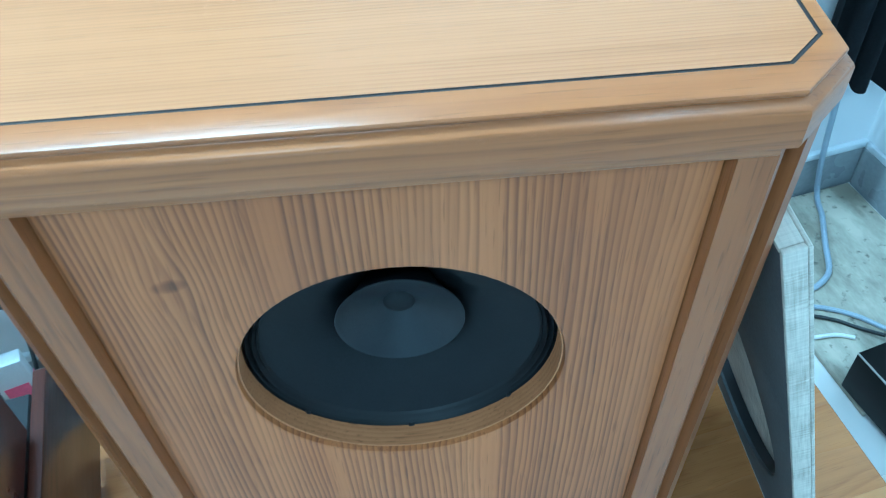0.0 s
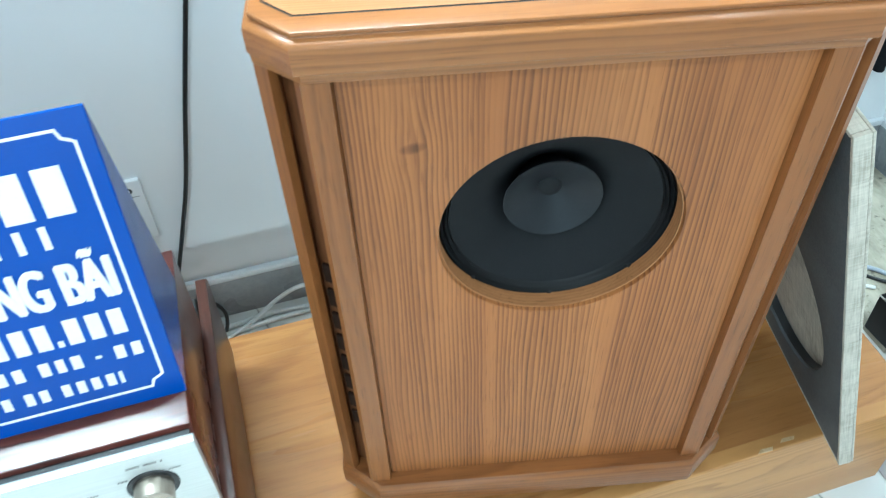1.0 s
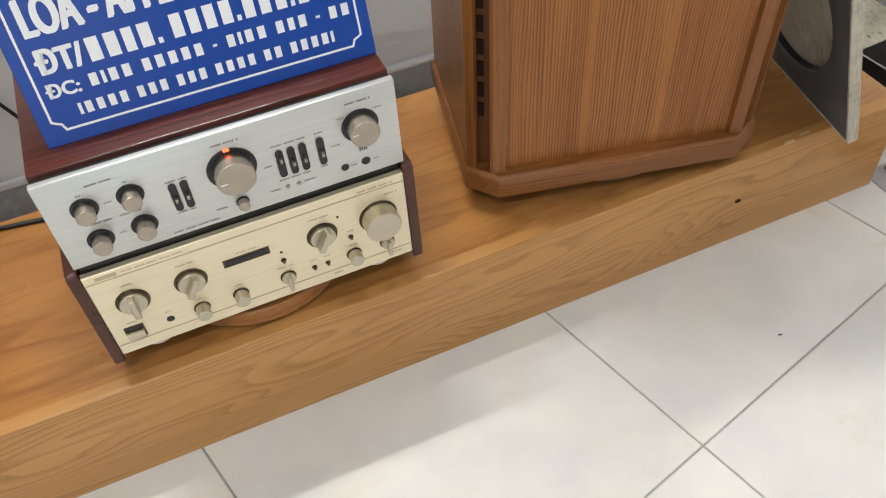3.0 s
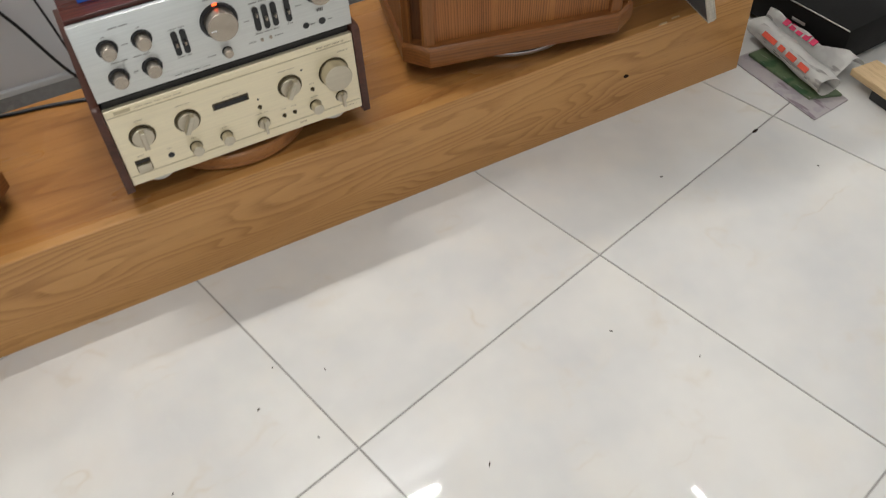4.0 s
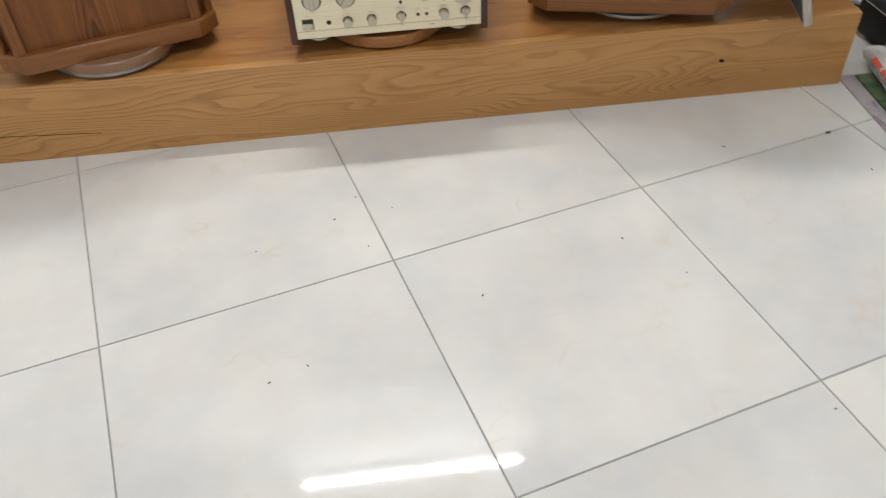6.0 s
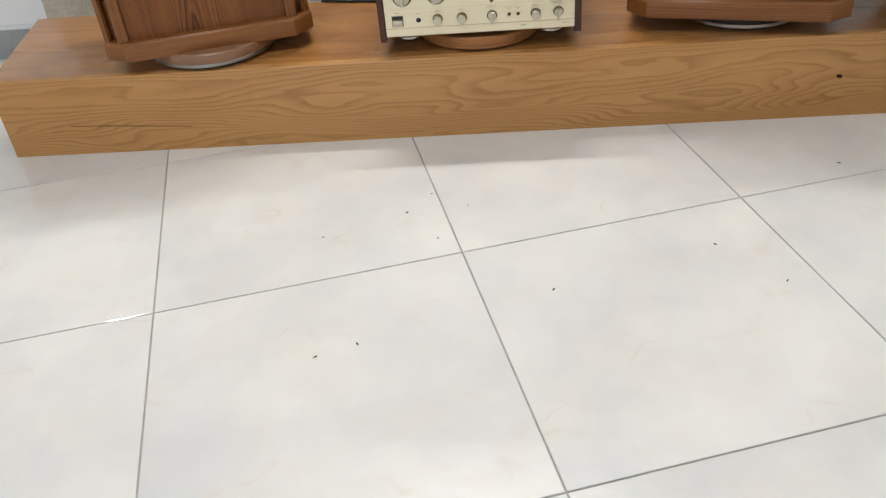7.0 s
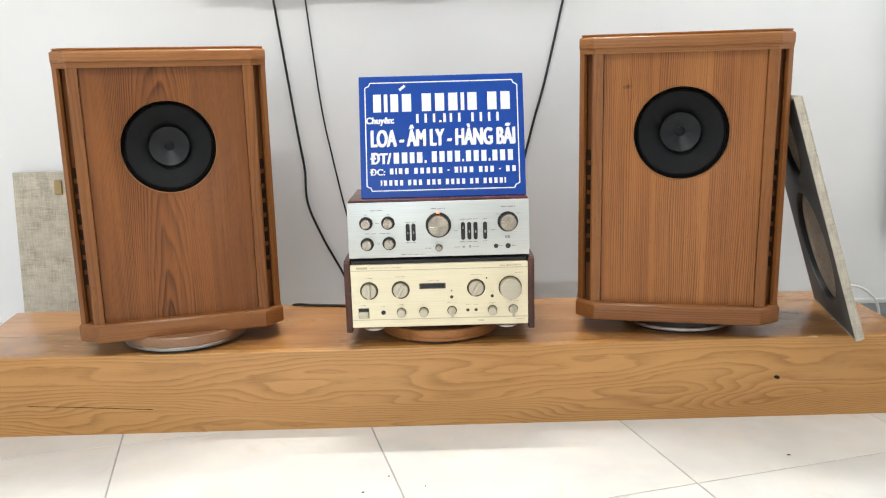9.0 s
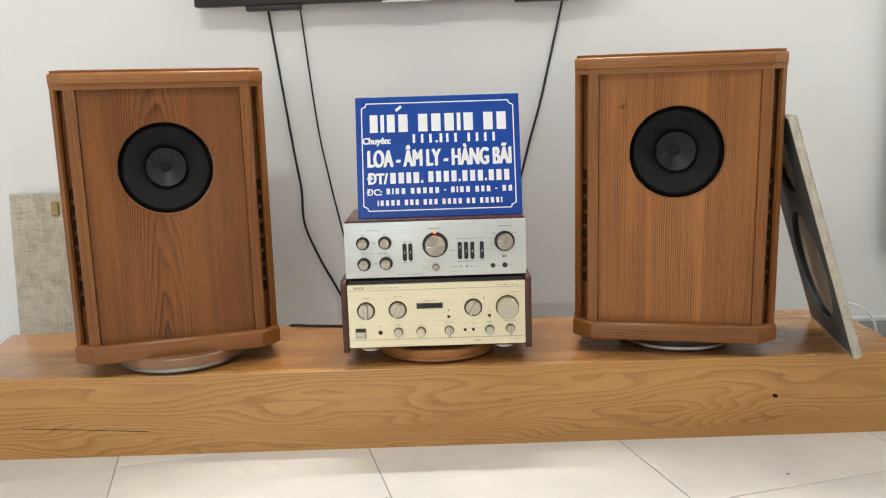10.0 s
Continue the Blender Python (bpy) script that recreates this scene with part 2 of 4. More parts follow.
def tile_glaze():
    m, t, p = material("polished_ivory_porcelain")
    vec = local_axes(t)
    cloud = grain_noise(t, vec, 2.6, 4.0, 0.6)
    cloud2 = grain_noise(t, vec, 9.0, 4.0, 0.6)
    col = mix(t, ramp(t, cloud, 0.35, 0.68), (0.71, 0.69, 0.65), (0.57, 0.565, 0.555))
    col = mix(t, calc(t, "MULTIPLY", ramp(t, cloud2, 0.45, 0.8), 0.5), col, (0.70, 0.645, 0.565))
    bent = node(t, "ShaderNodeVectorMath", operation="ADD")
    t.links.new(stretched(t, vec, 1.2, 2.6, 1.0), bent.inputs[0])
    noise_c = t.nodes.new("ShaderNodeTexNoise")
    noise_c.inputs["Scale"].default_value, noise_c.inputs["Detail"].default_value = 3.0, 4.0
    t.links.new(vec, noise_c.inputs["Vector"])
    t.links.new(noise_c.outputs["Color"], bent.inputs[1])
    vein = calc(t, "ABSOLUTE", calc(t, "SUBTRACT", grain_noise(t, bent.outputs[0], 1.7, 2.0), 0.5))
    vein = calc(t, "MULTIPLY", calc(t, "SUBTRACT", 1.0, ramp(t, vein, 0.0, 0.02)), ramp(t, cloud2, 0.5, 0.7))
    col = mix(t, calc(t, "MULTIPLY", vein, 0.34), col, (0.55, 0.45, 0.32))
    t.links.new(col, p.inputs["Base Color"])
    t.links.new(calc(t, "ADD", 0.015, calc(t, "MULTIPLY", cloud2, 0.04)), p.inputs["Roughness"])
    bump(t, p, grain_noise(t, vec, 6.0, 2.0), 0.05, 0.002)
    return m


def wall_paint(name, colour):
    m, t, p = material(name)
    vec = local_axes(t, False)
    big = grain_noise(t, vec, 1.3, 4.0, 0.6)
    fine = grain_noise(t, vec, 160.0, 3.0)
    col = mix(t, ramp(t, big, 0.3, 0.7), colour, tuple(c * 0.94 for c in colour))
    t.links.new(col, p.inputs["Base Color"])
    p.inputs["Roughness"].default_value = 0.6
    bump(t, p, calc(t, "ADD", fine, calc(t, "MULTIPLY", big, 2.0)), 0.12, 0.0012)
    return m


def stained_board():
    m, t, p = material("stained_pale_board")
    vec = local_axes(t)
    a, b = grain_noise(t, stretched(t, vec, 5.0, 2.0, 4.0), 2.6, 5.0, 0.65), grain_noise(t, vec, 60.0, 3.0)
    col = mix(t, ramp(t, a, 0.38, 0.62), (0.22, 0.20, 0.15), (0.50, 0.46, 0.36))
    col = mix(t, ramp(t, b, 0.60, 0.75), col, (0.09, 0.08, 0.06))
    t.links.new(col, p.inputs["Base Color"])
    p.inputs["Roughness"].default_value = 0.6
    bump(t, p, b, 0.3, 0.001)
    return m


def printed_paper(name, ground, ink, ink2):
    m, t, p = material(name)
    vec = local_axes(t, False)
    a = grain_noise(t, stretched(t, vec, 30.0, 6.0, 20.0), 2.0, 2.0)
    b = grain_noise(t, vec, 17.0, 3.0)
    col = mix(t, ramp(t, b, 0.52, 0.60), ground, ink)
    col = mix(t, ramp(t, a, 0.60, 0.66), col, ink2)
    t.links.new(col, p.inputs["Base Color"])
    p.inputs["Roughness"].default_value = 0.35
    return m


OAK_FRONT = flame_board("oak_board_front", (0.51, 0.265, 0.087), (0.45, 0.222, 0.069), (0.225, 0.091, 0.025))
OAK_TOP = wood("oak_board_top", (0.45, 0.212, 0.063), (0.36, 0.155, 0.043), (0.20, 0.074, 0.018), "x", "y", 80.0, 1.6, 0.03, 0.5, 0.11, 0.28, 0.45, 0.22, 0.25, 0.05)
VENEER = wood("brown_ash_veneer", (0.400, 0.158, 0.046), (0.315, 0.115, 0.032), (0.105, 0.037, 0.012), "z", "x", 205.0, 0.0, 0.010, 0.72, 0, 0.44, 0.0, 0.30, 0.3, 0.055, 0.0, 0.060, 0.40, (-0.128, 0.568))
VENEER_ARCH = wood("brown_arched_veneer", (0.255, 0.090, 0.022), (0.190, 0.063, 0.015), (0.050, 0.015, 0.004), "z", "x", 42.0, 38.0, 0.010, 0.80, 0, 0.44, 0.0, 0.28, 0.3, 0.20, -0.025, 0.0, 0.45)
PLINTHWOOD = wood("brown_plinth_wood", (0.255, 0.098, 0.027), (0.205, 0.074, 0.019), (0.09, 0.029, 0.008), "x", "z", 150.0, 0.0, 0.015, 0.45, 0, 0.36, 0.1, 0.30, 0.25)
STILE = wood("brown_solid_trim", (0.27, 0.103, 0.028), (0.215, 0.078, 0.020), (0.07, 0.021, 0.005), "z", "x", 90.0, 0.0, 0.02, 0.4, 0, 0.38, 0.08, 0.3, 0.3)
CAPWOOD = wood("brown_solid_cap", (0.34, 0.140, 0.041), (0.28, 0.108, 0.030), (0.13, 0.046, 0.013), "x", "z", 150.0, 0.0, 0.015, 0.40, 0, 0.34, 0.15, 0.30, 0.25)
TOPVENEER = wood("pale_top_veneer", (0.42, 0.200, 0.082), (0.37, 0.168, 0.065), (0.25, 0.104, 0.036), "x", "y", 330.0, 0.0, 0.004, 0.5, 0, 0.34, 0.15, 0.3, 0.2)
ROSEWOOD = wood("dark_rosewood", (0.115, 0.028, 0.018), (0.07, 0.016, 0.011), (0.022, 0.006, 0.005), "x", "y", 80.0, 0.0, 0.03, 0.7, 0, 0.28, 0.3, 0.35, 0.3)
CHEEK = wood("dark_walnut_cheek", (0.085, 0.027, 0.015), (0.06, 0.019, 0.011), (0.02, 0.007, 0.004), "y", "z", 80.0, 0.0, 0.03, 0.5, 0, 0.35, 0.2, 0.4, 0.3)
DISCWOOD = wood("turntable_wood", (0.36, 0.155, 0.05), (0.30, 0.12, 0.037), (0.16, 0.06, 0.018), "x", "y", 60.0, 0.0, 0.02, 0.4, 0, 0.4, 0.1)
RIMWOOD = wood("pale_edge_wood", (0.42, 0.195, 0.076), (0.35, 0.152, 0.055), (0.26, 0.110, 0.038), "x", "y", 260.0, 0.0, 0.004, 0.6, 0, 0.5)
RAWWOOD = wood("pale_raw_board", (0.62, 0.45, 0.26), (0.55, 0.38, 0.21), (0.36, 0.22, 0.10), "y", "x", 60.0, 0.0, 0.02, 0.4, 0, 0.6)
# trim wood darkened for the shade deep in the corner grooves
SLOTWOOD = wood("shaded_groove_wood", (0.16, 0.058, 0.018), (0.12, 0.042, 0.012), (0.05, 0.016, 0.005), "z", "x", 70.0, 0.0, 0.02, 0.5, 0, 0.5)
SLOT = plain("dark_slot_wood", (0.018, 0.008, 0.004), 0.85, 0, 0.12, 60.0, 0.0, 0.15)
INLAY = plain("black_inlay", (0.02, 0.014, 0.012), 0.4)
CONE = plain("black_paper_cone", (0.0052, 0.0055, 0.0065), 0.72, 0, 0.25, 90.0, 0.25, 0.3)
RUBBER = plain("black_rubber_surround", (0.004, 0.004, 0.0045), 0.5, 0, 0.12, 60.0, 0.0, 0.3)
DOME = plain("grey_dust_cap", (0.008, 0.009, 0.0115), 0.46, 0, 0.2, 90.0, 0.15, 0.35)
DULLSTEEL = brushed("dull_steel", (0.30, 0.285, 0.265), 0.38)
STEEL = brushed("bare_steel", (0.55, 0.53, 0.50), 0.3)
SILVER = brushed("silver_panel", (0.64, 0.65, 0.63), 0.42, "x", 0.75)
GOLD = brushed("champagne_panel", (0.82, 0.73, 0.53), 0.42, "x", 0.65)
KNOBFACE = spun("turned_knob_face", (0.44, 0.385, 0.32), 0.26)
KNOBSIDE = brushed("knob_side", (0.42, 0.36, 0.30), 0.3, "y")
GOLDKNOB = brushed("champagne_knob", (0.55, 0.50, 0.40), 0.36, "x")
GOLDRING = brushed("champagne_ring", (0.10, 0.082, 0.052), 0.4, "x")
BLACK = plain("black_plastic", (0.014, 0.014, 0.015), 0.4)
BLACKMET = plain("black_painted_steel", (0.018, 0.017, 0.017), 0.42, 0, 0.2, 60.0, 0.2)
INKGOLD = plain("bronze_printing", (0.36, 0.29, 0.19), 0.5)
GROOVE = brushed("champagne_groove", (0.52, 0.45, 0.31), 0.4, "x")
INK = plain("grey_printing", (0.16, 0.15, 0.14), 0.6)
GLASSBLACK = plain("dark_display", (0.010, 0.009, 0.010), 0.12)
BLUE = plain("blue_sign_face", (0.005, 0.055, 0.33), 0.22, 0, 0.04, 60.0, 0.0, 0.35)
WHITE = plain("white_lettering", (0.83, 0.84, 0.86), 0.4, 0, 0.03)
WALL = wall_paint("white_wall_paint", (0.82, 0.825, 0.835))
CEIL = wall_paint("white_ceiling_paint", (0.80, 0.80, 0.79))
SKIRT = plain("grey_skirting_tile", (0.30, 0.31, 0.32), 0.28, 0, 0.10, 20.0)
SKIRTTOP = plain("white_skirting_trim", (0.72, 0.74, 0.76), 0.4, 0, 0.05)
TILE = tile_glaze()
GROUT = plain("grey_grout", (0.34, 0.325, 0.305), 0.8, 0, 0.2, 90.0, 0.3)
CLOTH = cloth("beige_grille_cloth", (0.66, 0.60, 0.50), (0.27, 0.235, 0.18), 420.0)
BOARD = plain("dark_fibreboard", (0.085, 0.088, 0.090), 0.7, 0, 0.25, 60.0, 0.3)
WIRE = plain("black_cable", (0.008, 0.008, 0.009), 0.4)
WIREGREY = plain("grey_cable", (0.33, 0.36, 0.42), 0.4)
WIREWHITE = plain("white_cable", (0.70, 0.70, 0.69), 0.4)
PLASTIC = plain("white_socket_plastic", (0.76, 0.77, 0.78), 0.3, 0, 0.03)
PINK = plain("pink_print", (0.75, 0.10, 0.25), 0.5)
CURTAIN = plain("black_curtain_cloth", (0.010, 0.011, 0.014), 0.9, 0, 0.3, 40.0, 0.3)
STAIN = stained_board()
NEWS = printed_paper("printed_newspaper", (0.85, 0.83, 0.79), (0.78, 0.75, 0.72), (0.50, 0.47, 0.45))
LILAC = printed_paper("printed_lilac_page", (0.40, 0.36, 0.36), (0.33, 0.29, 0.31), (0.22, 0.17, 0.19))
MAG = printed_paper("printed_magazine", (0.10, 0.14, 0.07), (0.035, 0.085, 0.035), (0.30, 0.28, 0.26))
RED = plain("red_print", (0.62, 0.09, 0.05), 0.5)
CRIMSON = plain("crimson_print", (0.50, 0.02, 0.08), 0.5)
CASEBLACK = plain("black_satin_case", (0.007, 0.0065, 0.006), 0.5, 0, 0.2, 60.0, 0.1, 0.15)
BROWNDISC = plain("brown_lacquered_disc", (0.26, 0.135, 0.072), 0.34, 0.0, 0.10, 40.0)
BRASS = plain("dull_brass", (0.35, 0.25, 0.12), 0.4, 0.8)


def glow(name, colour, strength):
    m, t, p = material(name)
    p.inputs["Base Color"].default_value = (*colour, 1)
    p.inputs["Emission Color"].default_value = (*colour, 1)
    p.inputs["Emission Strength"].default_value = strength
    return m


ORANGE = glow("orange_pilot_lamp", (1.0, 0.10, 0.02), 2.5)


# ---- mesh helpers ----
def thing(name, label, category, m=None, group="", kind=""):
    ob = new(name)
    ob.empty_display_size = 0.05
    if m is not None:
        ob.matrix_world = m
    return tagged(ob, label, category, group, kind)


def finish(bm, name, mat, smooth=30.0):
    bmesh.ops.recalc_face_normals(bm, faces=bm.faces)
    me = bpy.data.meshes.new(name)
    bm.to_mesh(me)
    bm.free()
    me.materials.append(mat)
    if smooth:
        me.polygons.foreach_set("use_smooth", [True] * len(me.polygons))
        me.set_sharp_from_angle(angle=radians(smooth))
    return me


def part(name, bm, mat, parent, label="", smooth=30.0):
    ob = new(name, finish(bm, name, mat, smooth))
    ob.parent = parent
    if label:
        ob["label"] = label
    return ob


def single(name, bm, mat, label="", category="", group="", kind="", m=None, smooth=30.0):
    ob = new(name, finish(bm, name, mat, smooth))
    if m is not None:
        ob.matrix_world = m
    return tagged(ob, label, category, group, kind)


def box(x0, x1, y0, y1, z0, z1, bevel=0.0, seg=2, bm=None):
    one = bmesh.new()
    bmesh.ops.create_cube(one, size=1.0, matrix=Matrix.LocRotScale(((x0 + x1) / 2, (y0 + y1) / 2, (z0 + z1) / 2), None, (x1 - x0, y1 - y0, z1 - z0)))
    if bevel:
        bmesh.ops.bevel(one, geom=one.edges[:], offset=bevel, segments=seg, affect="EDGES", profile=0.5)
    return one if bm is None else into(bm, one)


def into(bm, other, m=None):
    """Adds another bmesh to bm."""
    if m is not None:
        bmesh.ops.transform(other, matrix=m, verts=other.verts)
    made = {v: bm.verts.new(v.co) for v in other.verts}
    for f in other.faces:
        bm.faces.new([made[v] for v in f.verts])
    other.free()
    return bm


def lathe(profile, seg=48, axis="y", bm=None):
    """Turns (radius, place along the axis) round the axis; radius 0 closes the end."""
    bm = bm or bmesh.new()
    rows = []
    for r, h in profile:
        ring = []
        for i in range(seg if r > 0 else 1):
            a = 2 * math.pi * i / seg
            c, s = r * math.cos(a), r * math.sin(a)
            ring.append(bm.verts.new((c, h, s) if axis == "y" else (c, s, h)))
        rows.append(ring)
    for lo, hi in zip(rows, rows[1:]):
        for i in range(seg):
            j = (i + 1) % seg
            if len(lo) == 1 and len(hi) == 1:
                continue
            if len(lo) == 1:
                bm.faces.new((lo[0], hi[i], hi[j]))
            elif len(hi) == 1:
                bm.faces.new((lo[i], lo[j], hi[0]))
            else:
                bm.faces.new((lo[i], lo[j], hi[j], hi[i]))
    return bm


def moved(bm, x, y, z, rx=0, ry=0, rz=0):
    bmesh.ops.transform(bm, matrix=pose(x, y, z, rx, ry, rz), verts=bm.verts)
    return bm


def prism(poly, z0, z1, bevel=0.0):
    bm = bmesh.new()
    low, high = [bm.verts.new((x, y, z0)) for x, y in poly], [bm.verts.new((x, y, z1)) for x, y in poly]
    bm.faces.new(low)
    bm.faces.new(high)
    for i in range(len(poly)):
        j = (i + 1) % len(poly)
        bm.faces.new((low[i], low[j], high[j], high[i]))
    if bevel:
        bmesh.ops.bevel(bm, geom=bm.edges[:], offset=bevel, segments=2, affect="EDGES", profile=0.5)
    return bm


def sweep(points, r, seg=8, sub=8, bm=None):
    """A round cable through the points."""
    bm = bm or bmesh.new()
    pts = [Vector(p) for p in points]
    ext = [pts[0] * 2 - pts[1]] + pts + [pts[-1] * 2 - pts[-2]]
    line = []
    for i in range(1, len(ext) - 2):
        p0, p1, p2, p3 = ext[i - 1:i + 3]
        for k in range(sub):
            u = k / sub
            line.append(0.5 * (2 * p1 + (p2 - p0) * u + (2 * p0 - 5 * p1 + 4 * p2 - p3) * u * u + (3 * p1 - p0 - 3 * p2 + p3) * u ** 3))
    line.append(pts[-1])
    rings, side = [], None
    for i, p in enumerate(line):
        d = (line[min(i + 1, len(line) - 1)] - line[max(i - 1, 0)]).normalized()
        ref = side if side is not None else (Vector((0, 0, 1)) if abs(d.z) < 0.9 else Vector((1, 0, 0)))
        u = (ref - d * ref.dot(d)).normalized()
        side = u
        v = d.cross(u)
        rings.append([bm.verts.new(p + r * (math.cos(2 * math.pi * k / seg) * u + math.sin(2 * math.pi * k / seg) * v)) for k in range(seg)])
    for a, b in zip(rings, rings[1:]):
        for k in range(seg):
            bm.faces.new((a[k], a[(k + 1) % seg], b[(k + 1) % seg], b[k]))
    bm.faces.new(rings[0])
    bm.faces.new(rings[-1])
    return bm


def offset_poly(poly, d):
    """The polygon (counter-clockwise) shrunk by d on all sides."""
    out, n = [], len(poly)
    for i in range(n):
        a, b, c = Vector(poly[i - 1]), Vector(poly[i]), Vector(poly[(i + 1) % n])
        e, f = (b - a).normalized(), (c - b).normalized()
        n1, n2 = Vector((-e.y, e.x)), Vector((-f.y, f.x))
        mid = (n1 + n2).normalized()
        out.append(tuple(b + mid * (d / mid.dot(n1))))
    return out


def loft(rows, cap_low=True, cap_high=True):
    """Skins equal polygons at heights: rows of (polygon, z)."""
    bm = bmesh.new()
    rings = [[bm.verts.new((x, y, z)) for x, y in poly] for poly, z in rows]
    for a, b in zip(rings, rings[1:]):
        for i in range(len(a)):
            j = (i + 1) % len(a)
            bm.faces.new((a[i], a[j], b[j], b[i]))
    if cap_low:
        bm.faces.new(rings[0])
    if cap_high:
        bm.faces.new(rings[-1])
    return bm


def lettering(words, width, height, bold=0.0, depth=0.0006, heavy=0.0):
    """Built-in font, scaled to a width and height, standing in the xz plane, centred at the origin."""
    cu = bpy.data.curves.new("words", "FONT")
    cu.body, cu.extrude = words, 0.02
    cu.align_x = "CENTER"
    cu.offset = bold * 0.08
    ob = new("words", cu)
    deps = bpy.context.evaluated_depsgraph_get()
    me = bpy.data.meshes.new_from_object(ob.evaluated_get(deps))
    bm = bmesh.new()
    bm.from_mesh(me)
    bpy.data.objects.remove(ob)
    bpy.data.curves.remove(cu)
    bpy.data.meshes.remove(me)
    xs, ys = [v.co.x for v in bm.verts], [v.co.y for v in bm.verts]
    sx, sy = width / (max(xs) - min(xs)), height / (max(ys) - min(ys))
    cx, cy = (max(xs) + min(xs)) / 2, (max(ys) + min(ys)) / 2
    for v in bm.verts:
        v.co = Vector(((v.co.x - cx) * sx, -(v.co.z + 0.02) / 0.04 * depth, (v.co.y - cy) * sy))
    if heavy:
        one, bm = bm, bmesh.new()
        for i, (dx, dz) in enumerate(((-1, -0.4), (-0.35, 0.4), (0.35, -0.4), (1, 0.4))):
            into(bm, one.copy(), pose(dx * heavy, -i * 0.0002, dz * heavy))
        one.free()
    return bm


def strokes(width, height, count, fill=0.72, depth=0.0006, gaps=()):
    """A line of writing as plain upright bars, centred at the origin in the xz plane; gaps: bars left out between words."""
    bm = bmesh.new()
    step = width / count
    for i in range(count):
        if i in gaps:
            continue
        c = -width / 2 + (i + 0.5) * step
        box(c - step * fill / 2, c + step * fill / 2, -depth, 0, -height / 2, height / 2, bm=bm)
    return bm


# ---- the room ----
def shell():
    t = 0.12
    walls = [("wall_north", box(X0 - t, X1 + t, Y1, Y1 + t, 0, ZC)), ("wall_east", box(X1, X1 + t, Y0, Y1, 0, ZC)), ("wall_west", box(X0 - t, X0, Y0, Y1, 0, ZC))]
    for name, bm in walls:
        single(name, bm, WALL, "white painted plaster wall", "wall", kind="structure", smooth=0)
    # rear wall is out of view; its opening is invented for the fill light
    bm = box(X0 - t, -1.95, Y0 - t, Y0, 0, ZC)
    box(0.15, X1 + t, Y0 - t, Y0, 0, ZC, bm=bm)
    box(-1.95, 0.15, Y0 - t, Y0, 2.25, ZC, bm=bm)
    single("wall_south", bm, WALL, "unseen white painted wall with an added opening for fill light", "wall", kind="structure", smooth=0)
    single("ceiling", box(X0 - t, X1 + t, Y0 - t, Y1 + t, ZC, ZC + 0.1), CEIL, "plain white ceiling", "ceiling", kind="structure", smooth=0)
    for name, (x0, x1, y0, y1) in (("baseboard_north", (X0, X1, Y1 - 0.010, Y1)), ("baseboard_east", (X1 - 0.010, X1, Y0, Y1 - 0.012)), ("baseboard_west", (X0, X0 + 0.010, Y0, Y1 - 0.012))):
        b = thing(name, "grey tiled baseboard with a white top strip", "baseboard", kind="structure")
        part("skirting_tile", box(x0, x1, y0, y1, 0, 0.095, 0.001, 1), SKIRT, b)
        part("top_strip", box(x0, x1, y0 - (0.003 if "north" in name else 0), y1, 0.095, 0.110, 0.003), SKIRTTOP, b, "white top strip")


shell()


def clip_convex(poly, x0, x1, y0, y1):
    for axis, lim, keep in ((0, x0, 1), (0, x1, -1), (1, y0, 1), (1, y1, -1)):
        out = []
        for i, b in enumerate(poly):
            a = poly[i - 1]
            ina, inb = (a[axis] - lim) * keep >= 0, (b[axis] - lim) * keep >= 0
            if ina != inb:
                u = (lim - a[axis]) / (b[axis] - a[axis])
                out.append((a[0] + u * (b[0] - a[0]), a[1] + u * (b[1] - a[1])))
            if inb:
                out.append(b)
        poly = out
        if len(poly) < 3:
            return []
    return poly


def floor_tiles():
    base = single("floor", box(X0, X1, Y0, Y1, -0.08, -0.0025), GROUT, "polished ivory porcelain floor tiles with grey joints", "floor", kind="structure", smooth=0)
    turn, size, gap = radians(14.8), 0.6, 0.0016
    u, v = Vector((math.cos(turn), math.sin(turn))), Vector((-math.sin(turn), math.cos(turn)))
    corner = Vector((0.130, -0.491))
    for i in range(-9, 9):
        for j in range(-9, 5):
            quad = [corner + u * ((i + a) * size + s * gap) + v * ((j + b) * size + w * gap) for a, b, s, w in ((0, 0, 1, 1), (1, 0, -1, 1), (1, 1, -1, -1), (0, 1, 1, -1))]
            poly = clip_convex([(q.x, q.y) for q in quad], X0 + 0.001, X1 - 0.001, Y0 + 0.001, Y1 - 0.001)
            if len(poly) < 3:
                continue
            inner = offset_poly(poly, 0.0012)
            part("tile", loft([(poly, -0.004), (poly, -0.0008), (inner, 0.0)]), TILE, base, smooth=0)


# ---- the low bench ----
BZ = 0.203


